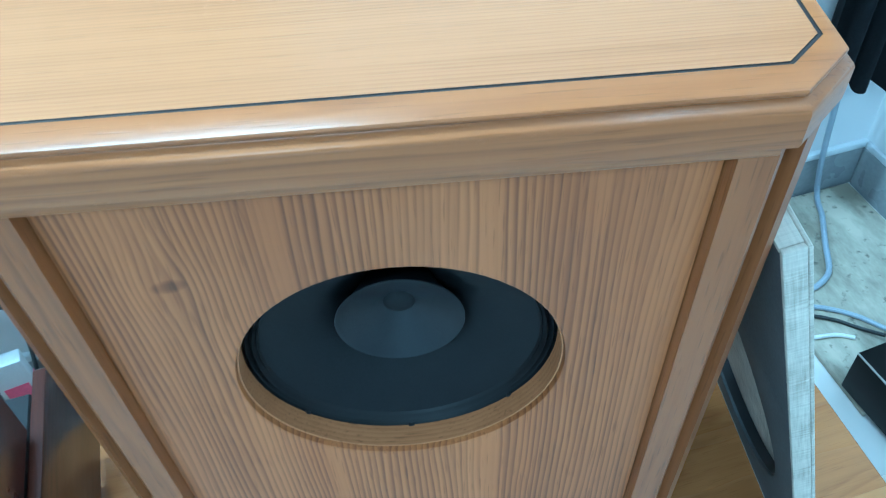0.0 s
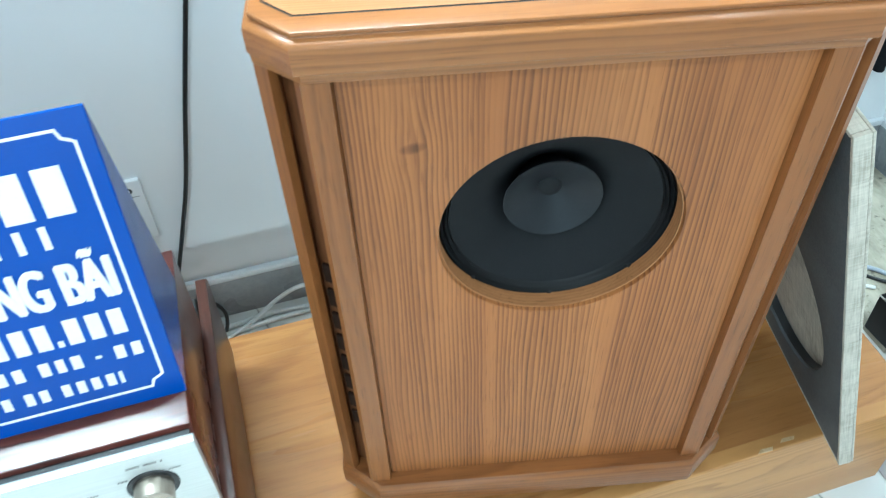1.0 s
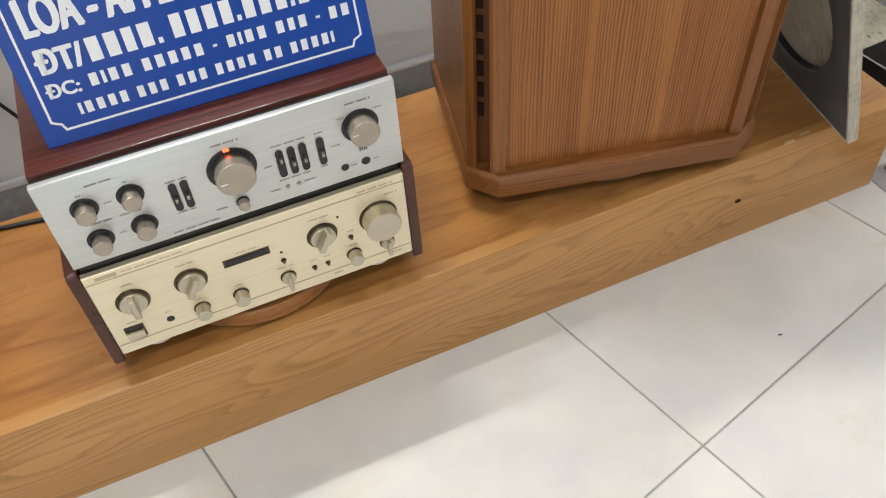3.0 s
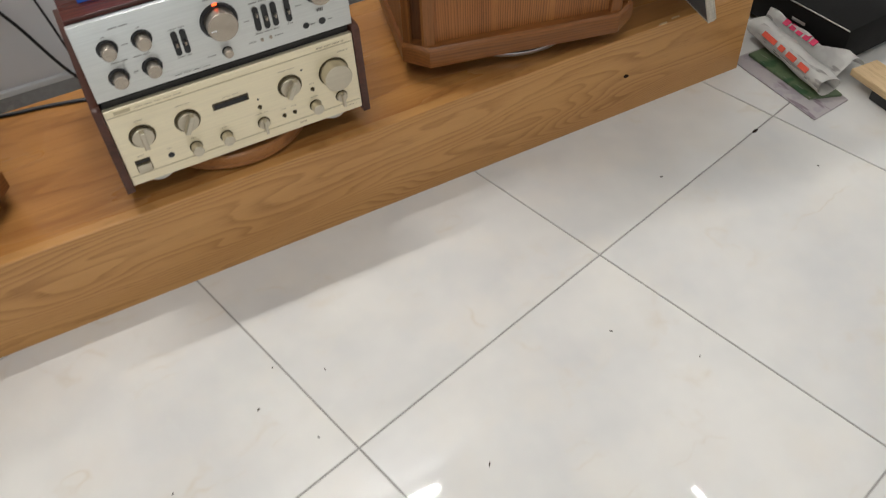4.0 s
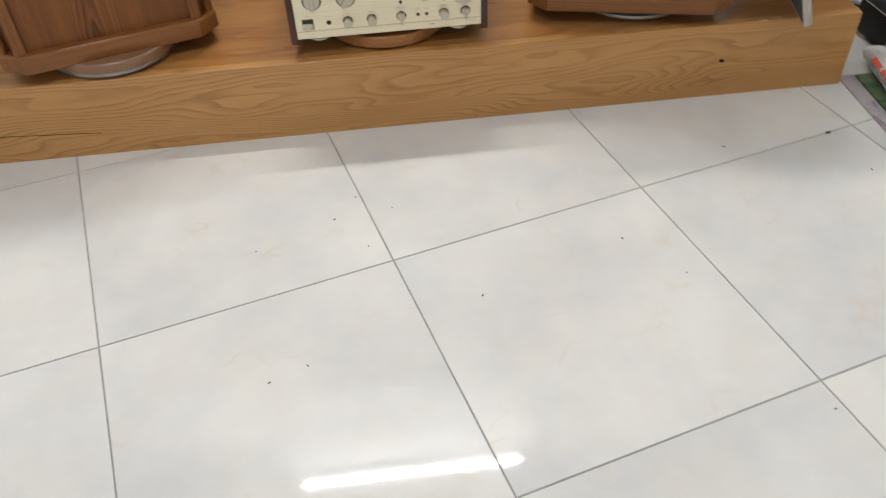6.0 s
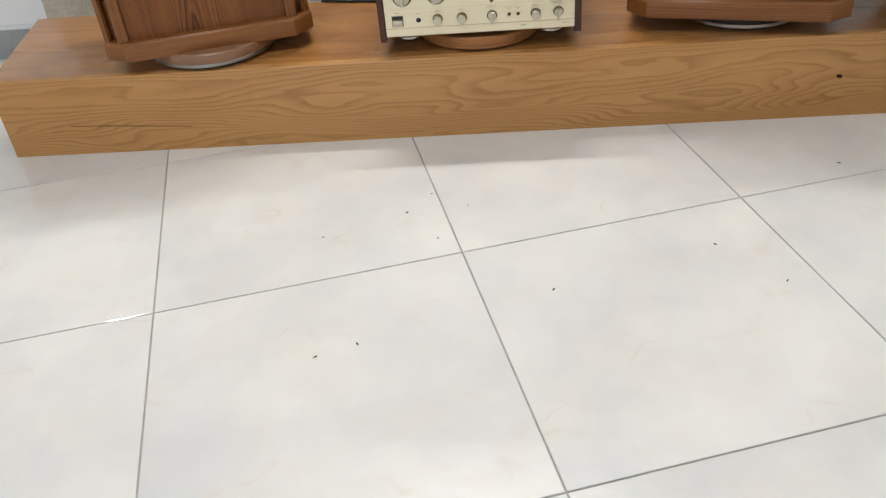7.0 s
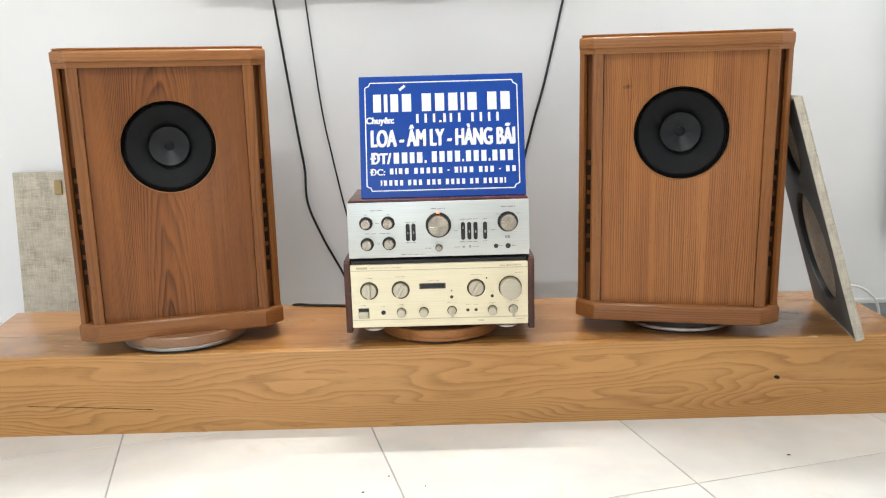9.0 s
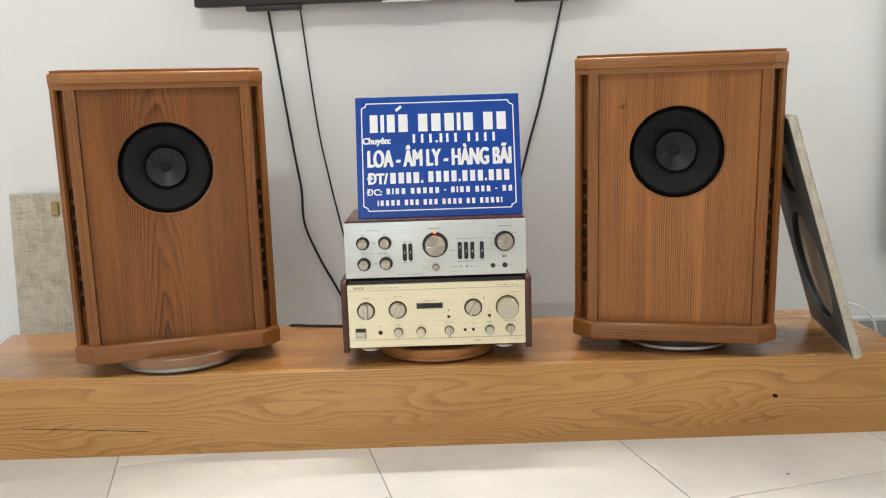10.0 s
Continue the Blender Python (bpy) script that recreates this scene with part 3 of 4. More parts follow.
def bench():
    b = thing("tv_bench", "long low varnished oak bench standing against the wall", "bench")
    top = [(-1.020, 0.0222), (1.3466, 0.0222), (1.358, 0.445), (-1.087, 0.445)]
    bm = prism(top, BZ - 0.030, BZ)
    bmesh.ops.bevel(bm, geom=[e for e in bm.edges if all(v.co.z > BZ - 0.001 for v in e.verts) and abs(e.verts[0].co.x - e.verts[1].co.x) < 0.2], offset=0.004, segments=3, affect="EDGES", profile=0.5)
    part("bench_top", bm, OAK_TOP, b, "varnished oak top with staggered boards")
    bm = box(-1.017, 1.346, 0.0, 0.0221, 0.0, BZ)
    bmesh.ops.bevel(bm, geom=[e for e in bm.edges if all(v.co.z > BZ - 0.001 and v.co.y < 0.001 for v in e.verts)], offset=0.004, segments=3, affect="EDGES", profile=0.5)
    part("front_board", bm, OAK_FRONT, b, "oak front with arched grain and a crack")
    for name, poly in (("end_board", [(-1.0165, 0.0225), (-0.995, 0.0225), (-1.062, 0.443), (-1.084, 0.443)]), ("end_board", [(1.322, 0.0225), (1.343, 0.0225), (1.355, 0.443), (1.333, 0.443)])):
        part(name, prism(poly, 0.0, BZ - 0.0305), OAK_FRONT, b)
    part("back_board", box(-1.052, 1.33, 0.425, 0.4425, 0, BZ - 0.031), OAK_FRONT, b)
    # the crack, the knot and the chipped edge of the front
    part("crack", sweep([(-0.85, -0.0002, 0.079), (-0.74, -0.0002, 0.074), (-0.64, -0.0002, 0.068), (-0.54, -0.0002, 0.062)], 0.0007, 5, 4), SLOT, b, "dark crack in the board")
    bm = lathe([(0.0, 0.0), (0.005, 0.0002), (0.0085, 0.0016)], 14)
    for v in bm.verts:
        v.co.z *= 0.62
    part("knot", moved(bm, 1.007, -0.0012, 0.102, 0, 20, 0), SLOT, b, "small dark knot")
    for x, y in ((1.092, 0.004), (1.13, 0.010)):
        part("edge_chip", moved(prism([(-0.012, -0.002), (0.010, -0.003), (0.013, 0.002), (-0.006, 0.003)], 0, 0.0015), x, y, BZ - 0.0008), RAWWOOD, b, "pale chip in the varnish")


bench()


# ---- loudspeakers ----
def outline(ext=0.0, back=0.325):
    w, c, d = 0.2055, 0.040, 0.033
    return offset_poly([(-w, 0), (w, 0), (w + c, d), (w + c, back), (-w - c, back), (-w - c, d)], -ext)


def plate_with_hole(x0, x1, z0, z1, cx, cz, r, y0, y1, seg=72):
    """A board in the xz plane with a round, slightly eased hole."""
    bm = bmesh.new()
    outer, rows = [], [[], [], [], []]
    corners = [(x1, z1), (x0, z1), (x0, z0), (x1, z0)]
    angles = [2 * math.pi * i / seg for i in range(seg)]
    for px, pz in corners:
        a = math.atan2(pz - cz, px - cx) % (2 * math.pi)
        k = min(range(seg), key=lambda i: abs(angles[i] - a))
        angles[k] = a
    for a in angles:
        c, s = math.cos(a), math.sin(a)
        k = min((x1 - cx) / c if c > 1e-9 else (x0 - cx) / c if c < -1e-9 else 1e9, (z1 - cz) / s if s > 1e-9 else (z0 - cz) / s if s < -1e-9 else 1e9)
        outer.append((bm.verts.new((cx + c * k, y0, cz + s * k)), bm.verts.new((cx + c * k, y1, cz + s * k))))
        for row, (rr, yy) in zip(rows, ((r + 0.003, y0), (r + 0.0008, y0 + 0.001), (r, y0 + 0.004), (r, y1))):
            row.append(bm.verts.new((cx + c * rr, yy, cz + s * rr)))
    for i in range(seg):
        j = (i + 1) % seg
        bm.faces.new((outer[i][0], outer[j][0], rows[0][j], rows[0][i]))
        for a, b in zip(rows, rows[1:]):
            bm.faces.new((a[i], a[j], b[j], b[i]))
        bm.faces.new((rows[3][i], rows[3][j], outer[j][1], outer[i][1]))
        bm.faces.new((outer[i][0], outer[i][1], outer[j][1], outer[j][0]))
    return bm


def inset_edges(poly, steps):
    """The polygon (counter-clockwise) with each edge i moved inward by its own step."""
    lines, n = [], len(poly)
    for i in range(n):
        a, b = Vector(poly[i]), Vector(poly[(i + 1) % n])
        e = (b - a).normalized()
        lines.append((a + Vector((-e.y, e.x)) * steps[i], e))
    out = []
    for i in range(n):
        (p, e), (q, f) = lines[i - 1], lines[i]
        k = ((q - p).x * f.y - (q - p).y * f.x) / (e.x * f.y - e.y * f.x)
        out.append(tuple(p + e * k))
    return out


def loudspeaker(m):
    s = thing("loudspeaker", "brown wooden loudspeaker with one black paper-cone driver on a swivel disc", "loudspeaker", m, "pair of loudspeakers")
    H, C0, P1 = 0.690, 0.657, 0.038
    o = outline()
    # plinth
    f = inset_edges(o, (-0.0060, 0.0, 0.0, 0.0, 0.0, 0.0))
    part("plinth", loft([(offset_poly(f, 0.004), -0.007), (offset_poly(f, 0.001), -0.0045), (f, 0.0), (f, 0.029), (offset_poly(f, 0.0015), 0.033), (offset_poly(f, 0.006), P1), (offset_poly(f, 0.030), P1)]), PLINTHWOOD, s)
    # cap: fascia, rounded moulding, riser, border, inlay, panel
    e = offset_poly([(-0.2055, 0), (0.2055, 0), (0.2375, 0.031), (0.2375, 0.323), (-0.2375, 0.323), (-0.2375, 0.031)], -0.004)

    def border(d):
        return inset_edges(e, (0.0255 + d, 0.0200 + d, 0.0140 + d, 0.0240 + d, 0.0140 + d, 0.0200 + d))

    cap = part("top_cap", loft([(offset_poly(e, 0.026), C0 + 0.001), (offset_poly(e, 0.0025), C0), (offset_poly(e, 0.0005), C0 + 0.0015), (e, C0 + 0.003), (e, 0.6788), (offset_poly(e, 0.0004), 0.6800), (offset_poly(e, 0.0014), 0.6815), (offset_poly(e, 0.0030), 0.6828), (offset_poly(e, 0.0050), 0.6838),
                               (offset_poly(e, 0.0062), 0.6844), (offset_poly(e, 0.0068), 0.6852), (offset_poly(e, 0.0064), 0.6860), (offset_poly(e, 0.0054), 0.6868), (offset_poly(e, 0.0052), 0.6884), (offset_poly(e, 0.0058), 0.6895), (offset_poly(e, 0.0070), H), (border(0.0), H)], True, False), CAPWOOD, s, "solid wood cap with a rounded moulding")
    part("inlay", loft([(border(0.0), H), (border(0.0003), H - 0.0006), (border(0.0021), H - 0.0006), (border(0.0024), H)], False, False), INLAY, cap, "thin black inlay line")
    part("top_panel", loft([(border(0.0024), H - 0.002), (border(0.0024), H)], False, True), TOPVENEER, cap, "straight-grained top panel")
    part("cap_lip", loft([(offset_poly(o, 0.030), 0.6455), (offset_poly(o, 0.0060), 0.6450), (offset_poly(o, 0.0050), 0.6465), (offset_poly(o, 0.0040), C0 + 0.0008), (offset_poly(o, 0.030), C0 + 0.0009)]), CAPWOOD, cap, "narrow recessed strip under the cap")
    # carcass and corners
    part("cabinet_body", prism([(-0.2392, 0.0626), (-0.2240, 0.0626), (-0.2240, 0.135), (0.2240, 0.135), (0.2240, 0.0626), (0.2392, 0.0626), (0.2392, 0.320), (-0.2392, 0.320)], P1, C0 + 0.001), STILE, s)
    for k in (-1, 1):
        poly = [(0.1825, 0.030), (0.1840, 0.007), (0.2055, 0.007), (0.2095, 0.011), (0.2015, 0.030)]
        part("stile", prism([(k * x, y) for x, y in poly], P1, C0 + 0.001), STILE, s)
        poly = [(0.2235, 0.033), (0.2295, 0.0265), (0.2405, 0.0370), (0.2405, 0.0625), (0.2235, 0.0625)]
        part("side_post", prism([(k * x, y) for x, y in poly], P1, C0 + 0.001), STILE, s)
        part("slot", prism([(k * x, y) for x, y in [(0.2002, 0.0305), (0.186, 0.0505), (0.186, 0.0620), (0.2232, 0.0620), (0.2232, 0.0445)]], P1, C0), SLOTWOOD, s, "narrow corner groove with its shade in the colour")
        for i in range(8):
            z = 0.145 + i * 0.037
            # slots are raised dark blocks; their colour stands in for shade
            part("slot_hole", moved(box(-0.0045, 0.0045, -0.0018, 0.003, -0.0125, 0.0125, 0.0006, 1), k * 0.2160, 0.0386, z, 0, 0, k * 28), SLOT, s, "raised dark block drawn as a shaded slot")
    # baffle and driver
    cz, r = 0.456, 0.1110
    part("baffle", plate_with_hole(-0.1825, 0.1825, P1, C0 + 0.0005, 0, cz, r, 0.018, 0.041), VENEER, s, "veneered baffle with a round cut-out")
    # ring lining the hole, paler than the baffle veneer
    part("cutout_rim", moved(lathe([(r + 0.0004, 0.0232), (r - 0.0009, 0.0238), (r - 0.0009, 0.0408), (r + 0.0004, 0.0412)], 72), 0, 0, cz), RIMWOOD, s, "paler wood edge of the cut-out")
    d = part("driver", moved(lathe([(0.124, 0.0505), (0.124, 0.058), (0.116, 0.060), (0.112, 0.0535)], 72), 0, -0.009, cz), BLACKMET, s, "black paper-cone driver")
    prof = [(0.1165, 0.0515)]
    for i in range(19):
        prof.append((0.1135 - i * 0.00075, 0.0525 - 0.0022 * math.sin(i / 18 * 3 * 2 * math.pi - 0.6)))
    prof.append((0.0985, 0.056))
    part("surround", moved(lathe(prof, 72), 0, -0.009, cz), RUBBER, d, "ribbed black surround")
    part("cone", moved(lathe([(0.0992, 0.0555), (0.094, 0.0580), (0.080, 0.0650), (0.064, 0.0745), (0.052, 0.0835), (0.042, 0.0925), (0.033, 0.1010), (0.026, 0.1080)], 72), 0, -0.009, cz), CONE, d)
    whizzer = lathe([(0.0270, 0.1060), (0.0330, 0.0930), (0.0400, 0.0815), (0.0455, 0.0738), (0.0466, 0.0726), (0.0470, 0.0721), (0.0468, 0.0717), (0.0460, 0.0720), (0.0445, 0.0731), (0.0360, 0.0775), (0.0250, 0.0832), (0.0150, 0.0884), (0.0118, 0.0900)], 64)
    w = part("inner_cone", moved(whizzer, 0, -0.009, cz), DOME, d, "small dark grey inner cone")
    part("dust_cap", moved(lathe([(0.0119, 0.0901), (0.0108, 0.0890), (0.0086, 0.0880), (0.0050, 0.0873), (0.0, 0.0870)], 32), 0, -0.009, cz), CONE, w, "small domed dust cap")
    for a in (45, 135, 225, 270, 315):
        part("bolt", moved(lathe([(0.0, 0.0485), (0.0026, 0.0487), (0.003, 0.0515)], 10), 0.1112 * math.cos(radians(a)), -0.009, cz + 0.1112 * math.sin(radians(a))), BLACK, d)
    part("back_panel", box(-0.232, 0.232, 0.3202, 0.3245, 0.05, C0 - 0.01, 0.001, 1), SLOT, s)
    return s


RIGHT = pose(0.7601, 0.0303, 0.2475, 2.2, 0.4, -12.7)
LEFT = pose(-0.4560, 0.0425, 0.2475, 0.9, 0.0, 16.4)
speaker = loudspeaker(RIGHT)
second = copy_thing(speaker, LEFT)
for ch in second.children:
    if ch.name.startswith("baffle"):
        ch.material_slots[0].link = "OBJECT"
        ch.material_slots[0].material = VENEER_ARCH


def disc(x, y, r, top, label, plate, rim):
    d = thing("swivel_disc", label, "turntable", pose(x, y, BZ), "swivel discs on the bench")
    h = top - BZ
    part("base_ring", lathe([(0.0, 0.0), (r * 0.9, 0.0), (r * 0.9, h * 0.2), (0, h * 0.2)], 48, "z"), BLACK, d)
    part("rim", lathe([(r - 0.006, h * 0.201), (r - 0.0005, h * 0.201), (r + 0.0005, h * 0.24), (r + 0.0005, h * 0.36), (r - 0.0005, h * 0.40), (r - 0.006, h * 0.40)], 64, "z"), rim, d)
    part("disc_plate", lathe([(0.0, h * 0.202), (r - 0.0062, h * 0.202), (r - 0.0062, h * 0.41), (r, h * 0.41), (r + 0.001, h * 0.46), (r + 0.001, h * 0.92), (r - 0.002, h), (0, h)], 64, "z"), plate, d)
    return d


disc(0.812, 0.190, 0.146, 0.2450, "steel-edged swivel disc under a loudspeaker", BLACKMET, STEEL)
disc(-0.487, 0.150, 0.152, 0.2450, "brown swivel disc with a steel rim under a loudspeaker", BROWNDISC, DULLSTEEL)
disc(0.178, 0.170, 0.150, 0.2385, "brown wooden swivel disc under the amplifier", DISCWOOD, DISCWOOD)


# ---- amplifiers ----
def turned_knob(parent, x, z, r, deep, ring, face, side, ringmat, name="knob", ring_deep=0.0015):
    part("knob_ring", moved(lathe([(0.0, -ring_deep), (ring - 0.0008, -ring_deep), (ring, 0.0005)], 40), x, 0, z), ringmat, parent)
    k = part(name, moved(lathe([(r, -0.001), (r, -deep + 0.001), (r - 0.001, -deep)], 40), x, 0, z), side, parent)
    f = part("knob_face", lathe([(0.0, -deep - 0.0002), (r - 0.001, -deep)], 40), face, k)
    f.location = (x, 0, z)
    return k


def slot_switch(parent, x, z, w, h, up):
    s = part("lever_slot", moved(prism([(w / 2 * math.cos(a) + 0, (h / 2 - w / 2) * (1 if math.sin(a) >= 0 else -1) + w / 2 * math.sin(a)) for a in [2 * math.pi * (i + 0.5) / 20 for i in range(20)]], 0, 0.001), x, -0.0008, z, 90, 0, 0), BLACK, parent)
    part("lever", box(x - 0.0017, x + 0.0017, -0.010, -0.001, z + up - 0.003, z + up + 0.003, 0.0008, 1), KNOBSIDE, s, "small metal lever")


def markings(parent, rows, mat):
    bm = bmesh.new()
    for x, z, w, h in rows:
        n = max(3, int(w / 0.0026))
        one = strokes(w, h, n, 0.62, 0.0003, [i for i in range(n) if i % 6 == 5])
        into(bm, one, pose(x, -0.0004, z))
    tagged(part("panel_markings", bm, mat, parent, "tiny grey printed markings", smooth=0), kind="stuff")


def silver_amplifier():
    a = thing("silver_amplifier", "silver-fronted amplifier in a dark rosewood case, switched on", "amplifier", pose(0.1815, 0.020, 0.426))
    W, H = 0.437, 0.134
    part("front_panel", box(-W / 2, W / 2, 0.0, 0.010, 0.0, H, 0.0012, 2), SILVER, a, "brushed silver front panel")
    case = part("wooden_case", box(-W / 2 + 0.001, W / 2 - 0.001, 0.018, 0.262, 0.004, H + 0.004, 0.002), ROSEWOOD, a, "dark rosewood case")
    part("shadow_gap", box(-W / 2 + 0.004, W / 2 - 0.004, 0.0095, 0.0185, 0.003, H - 0.003), BLACK, a)
    part("chassis_rear", box(-W / 2 + 0.02, W / 2 - 0.02, 0.258, 0.272, 0.006, H - 0.012), BLACKMET, a)
    for x in (-0.17, 0.17):
        for y in (0.04, 0.235):
            part("foot", moved(lathe([(0.0, -0.006), (0.014, -0.006), (0.015, 0.004), (0.0, 0.004)], 20, "z"), x, y, 0.0), BLACK, a)
    for x, z in ((-0.174, 0.085), (-0.121, 0.085), (-0.173, 0.034), (-0.120, 0.035)):
        turned_knob(a, x, z, 0.0112, 0.019, 0.0165, KNOBFACE, KNOBSIDE, BLACK, "tone_knob")
    v = turned_knob(a, 0.0, 0.077, 0.0244, 0.024, 0.0312, KNOBFACE, KNOBSIDE, BLACK, "volume_knob")
    part("pointer", box(-0.020, -0.011, -0.0247, -0.0238, 0.0745, 0.0757), WHITE, v)
    k = turned_knob(a, 0.167, 0.081, 0.0192, 0.022, 0.0250, KNOBFACE, KNOBSIDE, BLACK, "selector_knob")
    part("pointer", box(0.150, 0.158, -0.0227, -0.0218, 0.0835, 0.0845), WHITE, k)
    turned_knob(a, 0.0, 0.021, 0.0072, 0.012, 0.0090, KNOBFACE, KNOBSIDE, BLACK, "balance_knob")
    part("pilot_lamp", box(-0.0045, 0.0035, -0.0026, 0.0, 0.1045, 0.1080, 0.0008, 1), ORANGE, a, "glowing orange pilot lamp")
    for x, up in ((-0.074, 0.0), (-0.060, 0.0), (0.059, 0.009), (0.074, -0.001), (0.089, -0.001), (0.112, -0.001)):
        slot_switch(a, x, 0.061, 0.0098, 0.043, up)
    for x in (0.060, 0.075):
        part("indicator", moved(lathe([(0.0, -0.003), (0.0022, -0.0025), (0.003, 0.0)], 14), x, 0, 0.0217), KNOBSIDE, a)
    for x, r in ((0.138, 0.0048), (0.167, 0.0056)):
        part("jack", moved(lathe([(0.0, -0.0006), (r, -0.001), (r + 0.0008, 0.0)], 18), x, 0, 0.022), BLACK, a)
    markings(a, [(-0.148, 0.116, 0.030, 0.0022), (-0.164, 0.060, 0.026, 0.0018), (-0.129, 0.060, 0.026, 0.0018), (-0.1475, 0.085, 0.010, 0.0016), (-0.146, 0.035, 0.008, 0.0016), (0.0, 0.117, 0.034, 0.0024), (0.168, 0.118, 0.034, 0.0024)], INK)
    markings(a, [(-0.067, 0.036, 0.024, 0.0016), (-0.067, 0.086, 0.026, 0.0016), (0.073, 0.0895, 0.044, 0.002), (0.072, 0.0345, 0.042, 0.0018), (-0.063, 0.007, 0.060, 0.0014), (0.045, 0.022, 0.016, 0.0016), (0.091, 0.022, 0.018, 0.0016), (0.150, 0.022, 0.009, 0.0014), (0.181, 0.022, 0.009, 0.0014)], INK)
    markings(a, [(-0.174, 0.106, 0.006, 0.0016), (-0.121, 0.106, 0.006, 0.0016), (-0.025, 0.021, 0.018, 0.0016), (0.112, 0.0895, 0.012, 0.0016), (0.112, 0.036, 0.010, 0.0016), (0.042, 0.062, 0.010, 0.0014), (0.131, 0.062, 0.012, 0.0014), (0.143, 0.100, 0.010, 0.0014), (0.192, 0.101, 0.012, 0.0014), (0.166, 0.044, 0.012, 0.006)], INK)
    return a


silver_amplifier()


def gold_amplifier():
    a = thing("gold_amplifier", "champagne-gold amplifier with dark wooden side cheeks on a swivel disc", "amplifier", pose(0.180, 0.018, 0.2525))
    W, H = 0.432, 0.157
    bm = box(-W / 2, W / 2, 0.0, 0.010, 0.0, H, 0.0010, 1)
    part("front_panel", bm, GOLD, a, "champagne-gold front panel")
    for z in (0.0185, 0.142):
        part("panel_groove", box(-W / 2 + 0.002, W / 2 - 0.002, -0.0006, 0.0005, z, z + 0.0014), GROOVE, a)
    for k in (-1, 1):
        poly = [(0.0, -0.012), (0.358, -0.012), (0.368, -0.004), (0.368, 0.152), (0.353, 0.168), (0.006, 0.168), (0.0, 0.162)]
        one = prism(poly, 0, 0.0145, 0.0015)
        bmesh.ops.transform(one, matrix=Matrix(((0, 0, 1, 0), (1, 0, 0, 0), (0, 1, 0, 0), (0, 0, 0, 1))), verts=one.verts)
        part("side_cheek", moved(one, k * (W / 2 + 0.0078) - 0.00725, -0.002, 0), CHEEK, a, "dark wooden side cheek")
    part("chassis", box(-W / 2 + 0.001, W / 2 - 0.001, 0.0105, 0.325, 0.002, 0.150, 0.001, 1), BLACKMET, a)
    part("top_cover", box(-W / 2 + 0.001, W / 2 - 0.001, 0.012, 0.322, 0.1502, 0.1665, 0.002, 1), BLACKMET, a)
    for x in (-0.165, 0.165):
        for y in (0.03, 0.29):
            part("foot", moved(lathe([(0.0, -0.0115), (0.020, -0.0115), (0.0245, -0.0095), (0.0245, -0.006), (0.016, 0.003), (0.0, 0.003)], 28, "z"), x, y, 0.0), STEEL, a, "silver round foot")
    for x, z, tilt in ((-0.172, 0.0925, 0), (-0.095, 0.0930, 28), (0.089, 0.0935, 30)):
        k = turned_knob(a, x, z, 0.0180, 0.008, 0.0225, GOLDKNOB, GOLDKNOB, GOLDRING, "selector_knob")
        part("grip", moved(box(-0.0042, 0.0042, -0.020, -0.007, -0.0175, 0.0175, 0.0012, 1), x, 0, z, 0, tilt, 0), GOLDKNOB, k)
    turned_knob(a, 0.172, 0.093, 0.0255, 0.026, 0.0285, GOLDKNOB, GOLDKNOB, GOLDRING, "volume_knob")
    for x, z, grip in ((-0.095, 0.037, 0), (-0.040, 0.037, 0), (0.029, 0.038, 1), (0.128, 0.037, 0), (0.179, 0.038, 1)):
        k = turned_knob(a, x, z, 0.0098, 0.007 if grip else 0.018, 0.0118, GOLDKNOB, GOLDKNOB, GOLDRING, "small_knob")
        if grip:
            part("grip", box(x - 0.0026, x + 0.0026, -0.016, -0.006, z - 0.016, z + 0.0105, 0.001, 1), GOLDKNOB, k)
    w = part("display_frame", box(-0.049, 0.015, -0.0010, 0.001, 0.094, 0.108, 0.0006, 1), GOLDRING, a)
    part("display", box(-0.0462, 0.0122, -0.0016, -0.0008, 0.0966, 0.1056), GLASSBLACK, w, "dark display window")
    b = part("power_frame", box(-0.2000, -0.1740, -0.0010, 0.001, 0.0235, 0.0490, 0.0006, 1), GOLDRING, a)
    part("power_button", box(-0.1985, -0.1755, -0.0075, -0.0008, 0.0250, 0.0410, 0.0012, 2), GOLDKNOB, b)
    part("power_lamp", box(-0.1985, -0.1755, -0.0018, -0.0008, 0.0425, 0.0475), BLACK, b)
    part("jack", moved(lathe([(0.0, -0.0005), (0.0045, -0.0008), (0.0056, 0.0)], 18), -0.139, 0, 0.037), BLACK, a)
    for x, z in ((0.029, 0.072), (0.068, 0.038), (0.088, 0.038), (0.128, 0.072)):
        part("push_button", moved(lathe([(0.0, -0.005), (0.0020, -0.005), (0.0022, -0.001), (0.0036, -0.001), (0.0040, 0.0)], 16), x, 0, z), GOLDRING, a)
    for x, z in ((0.029, 0.088), (0.115, 0.117)):
        part("indicator", moved(lathe([(0.0, -0.0006), (0.0019, -0.0004), (0.002, 0.0)], 12), x, 0, z), BLACK, a)
    markings(a, [(-0.128, 0.149, 0.080, 0.0014), (-0.170, 0.124, 0.014, 0.0016), (-0.095, 0.126, 0.024, 0.0016), (-0.015, 0.114, 0.028, 0.0014), (0.090, 0.127, 0.032, 0.0016), (0.194, 0.129, 0.020, 0.0018), (0.173, 0.148, 0.052, 0.0026)], INKGOLD)
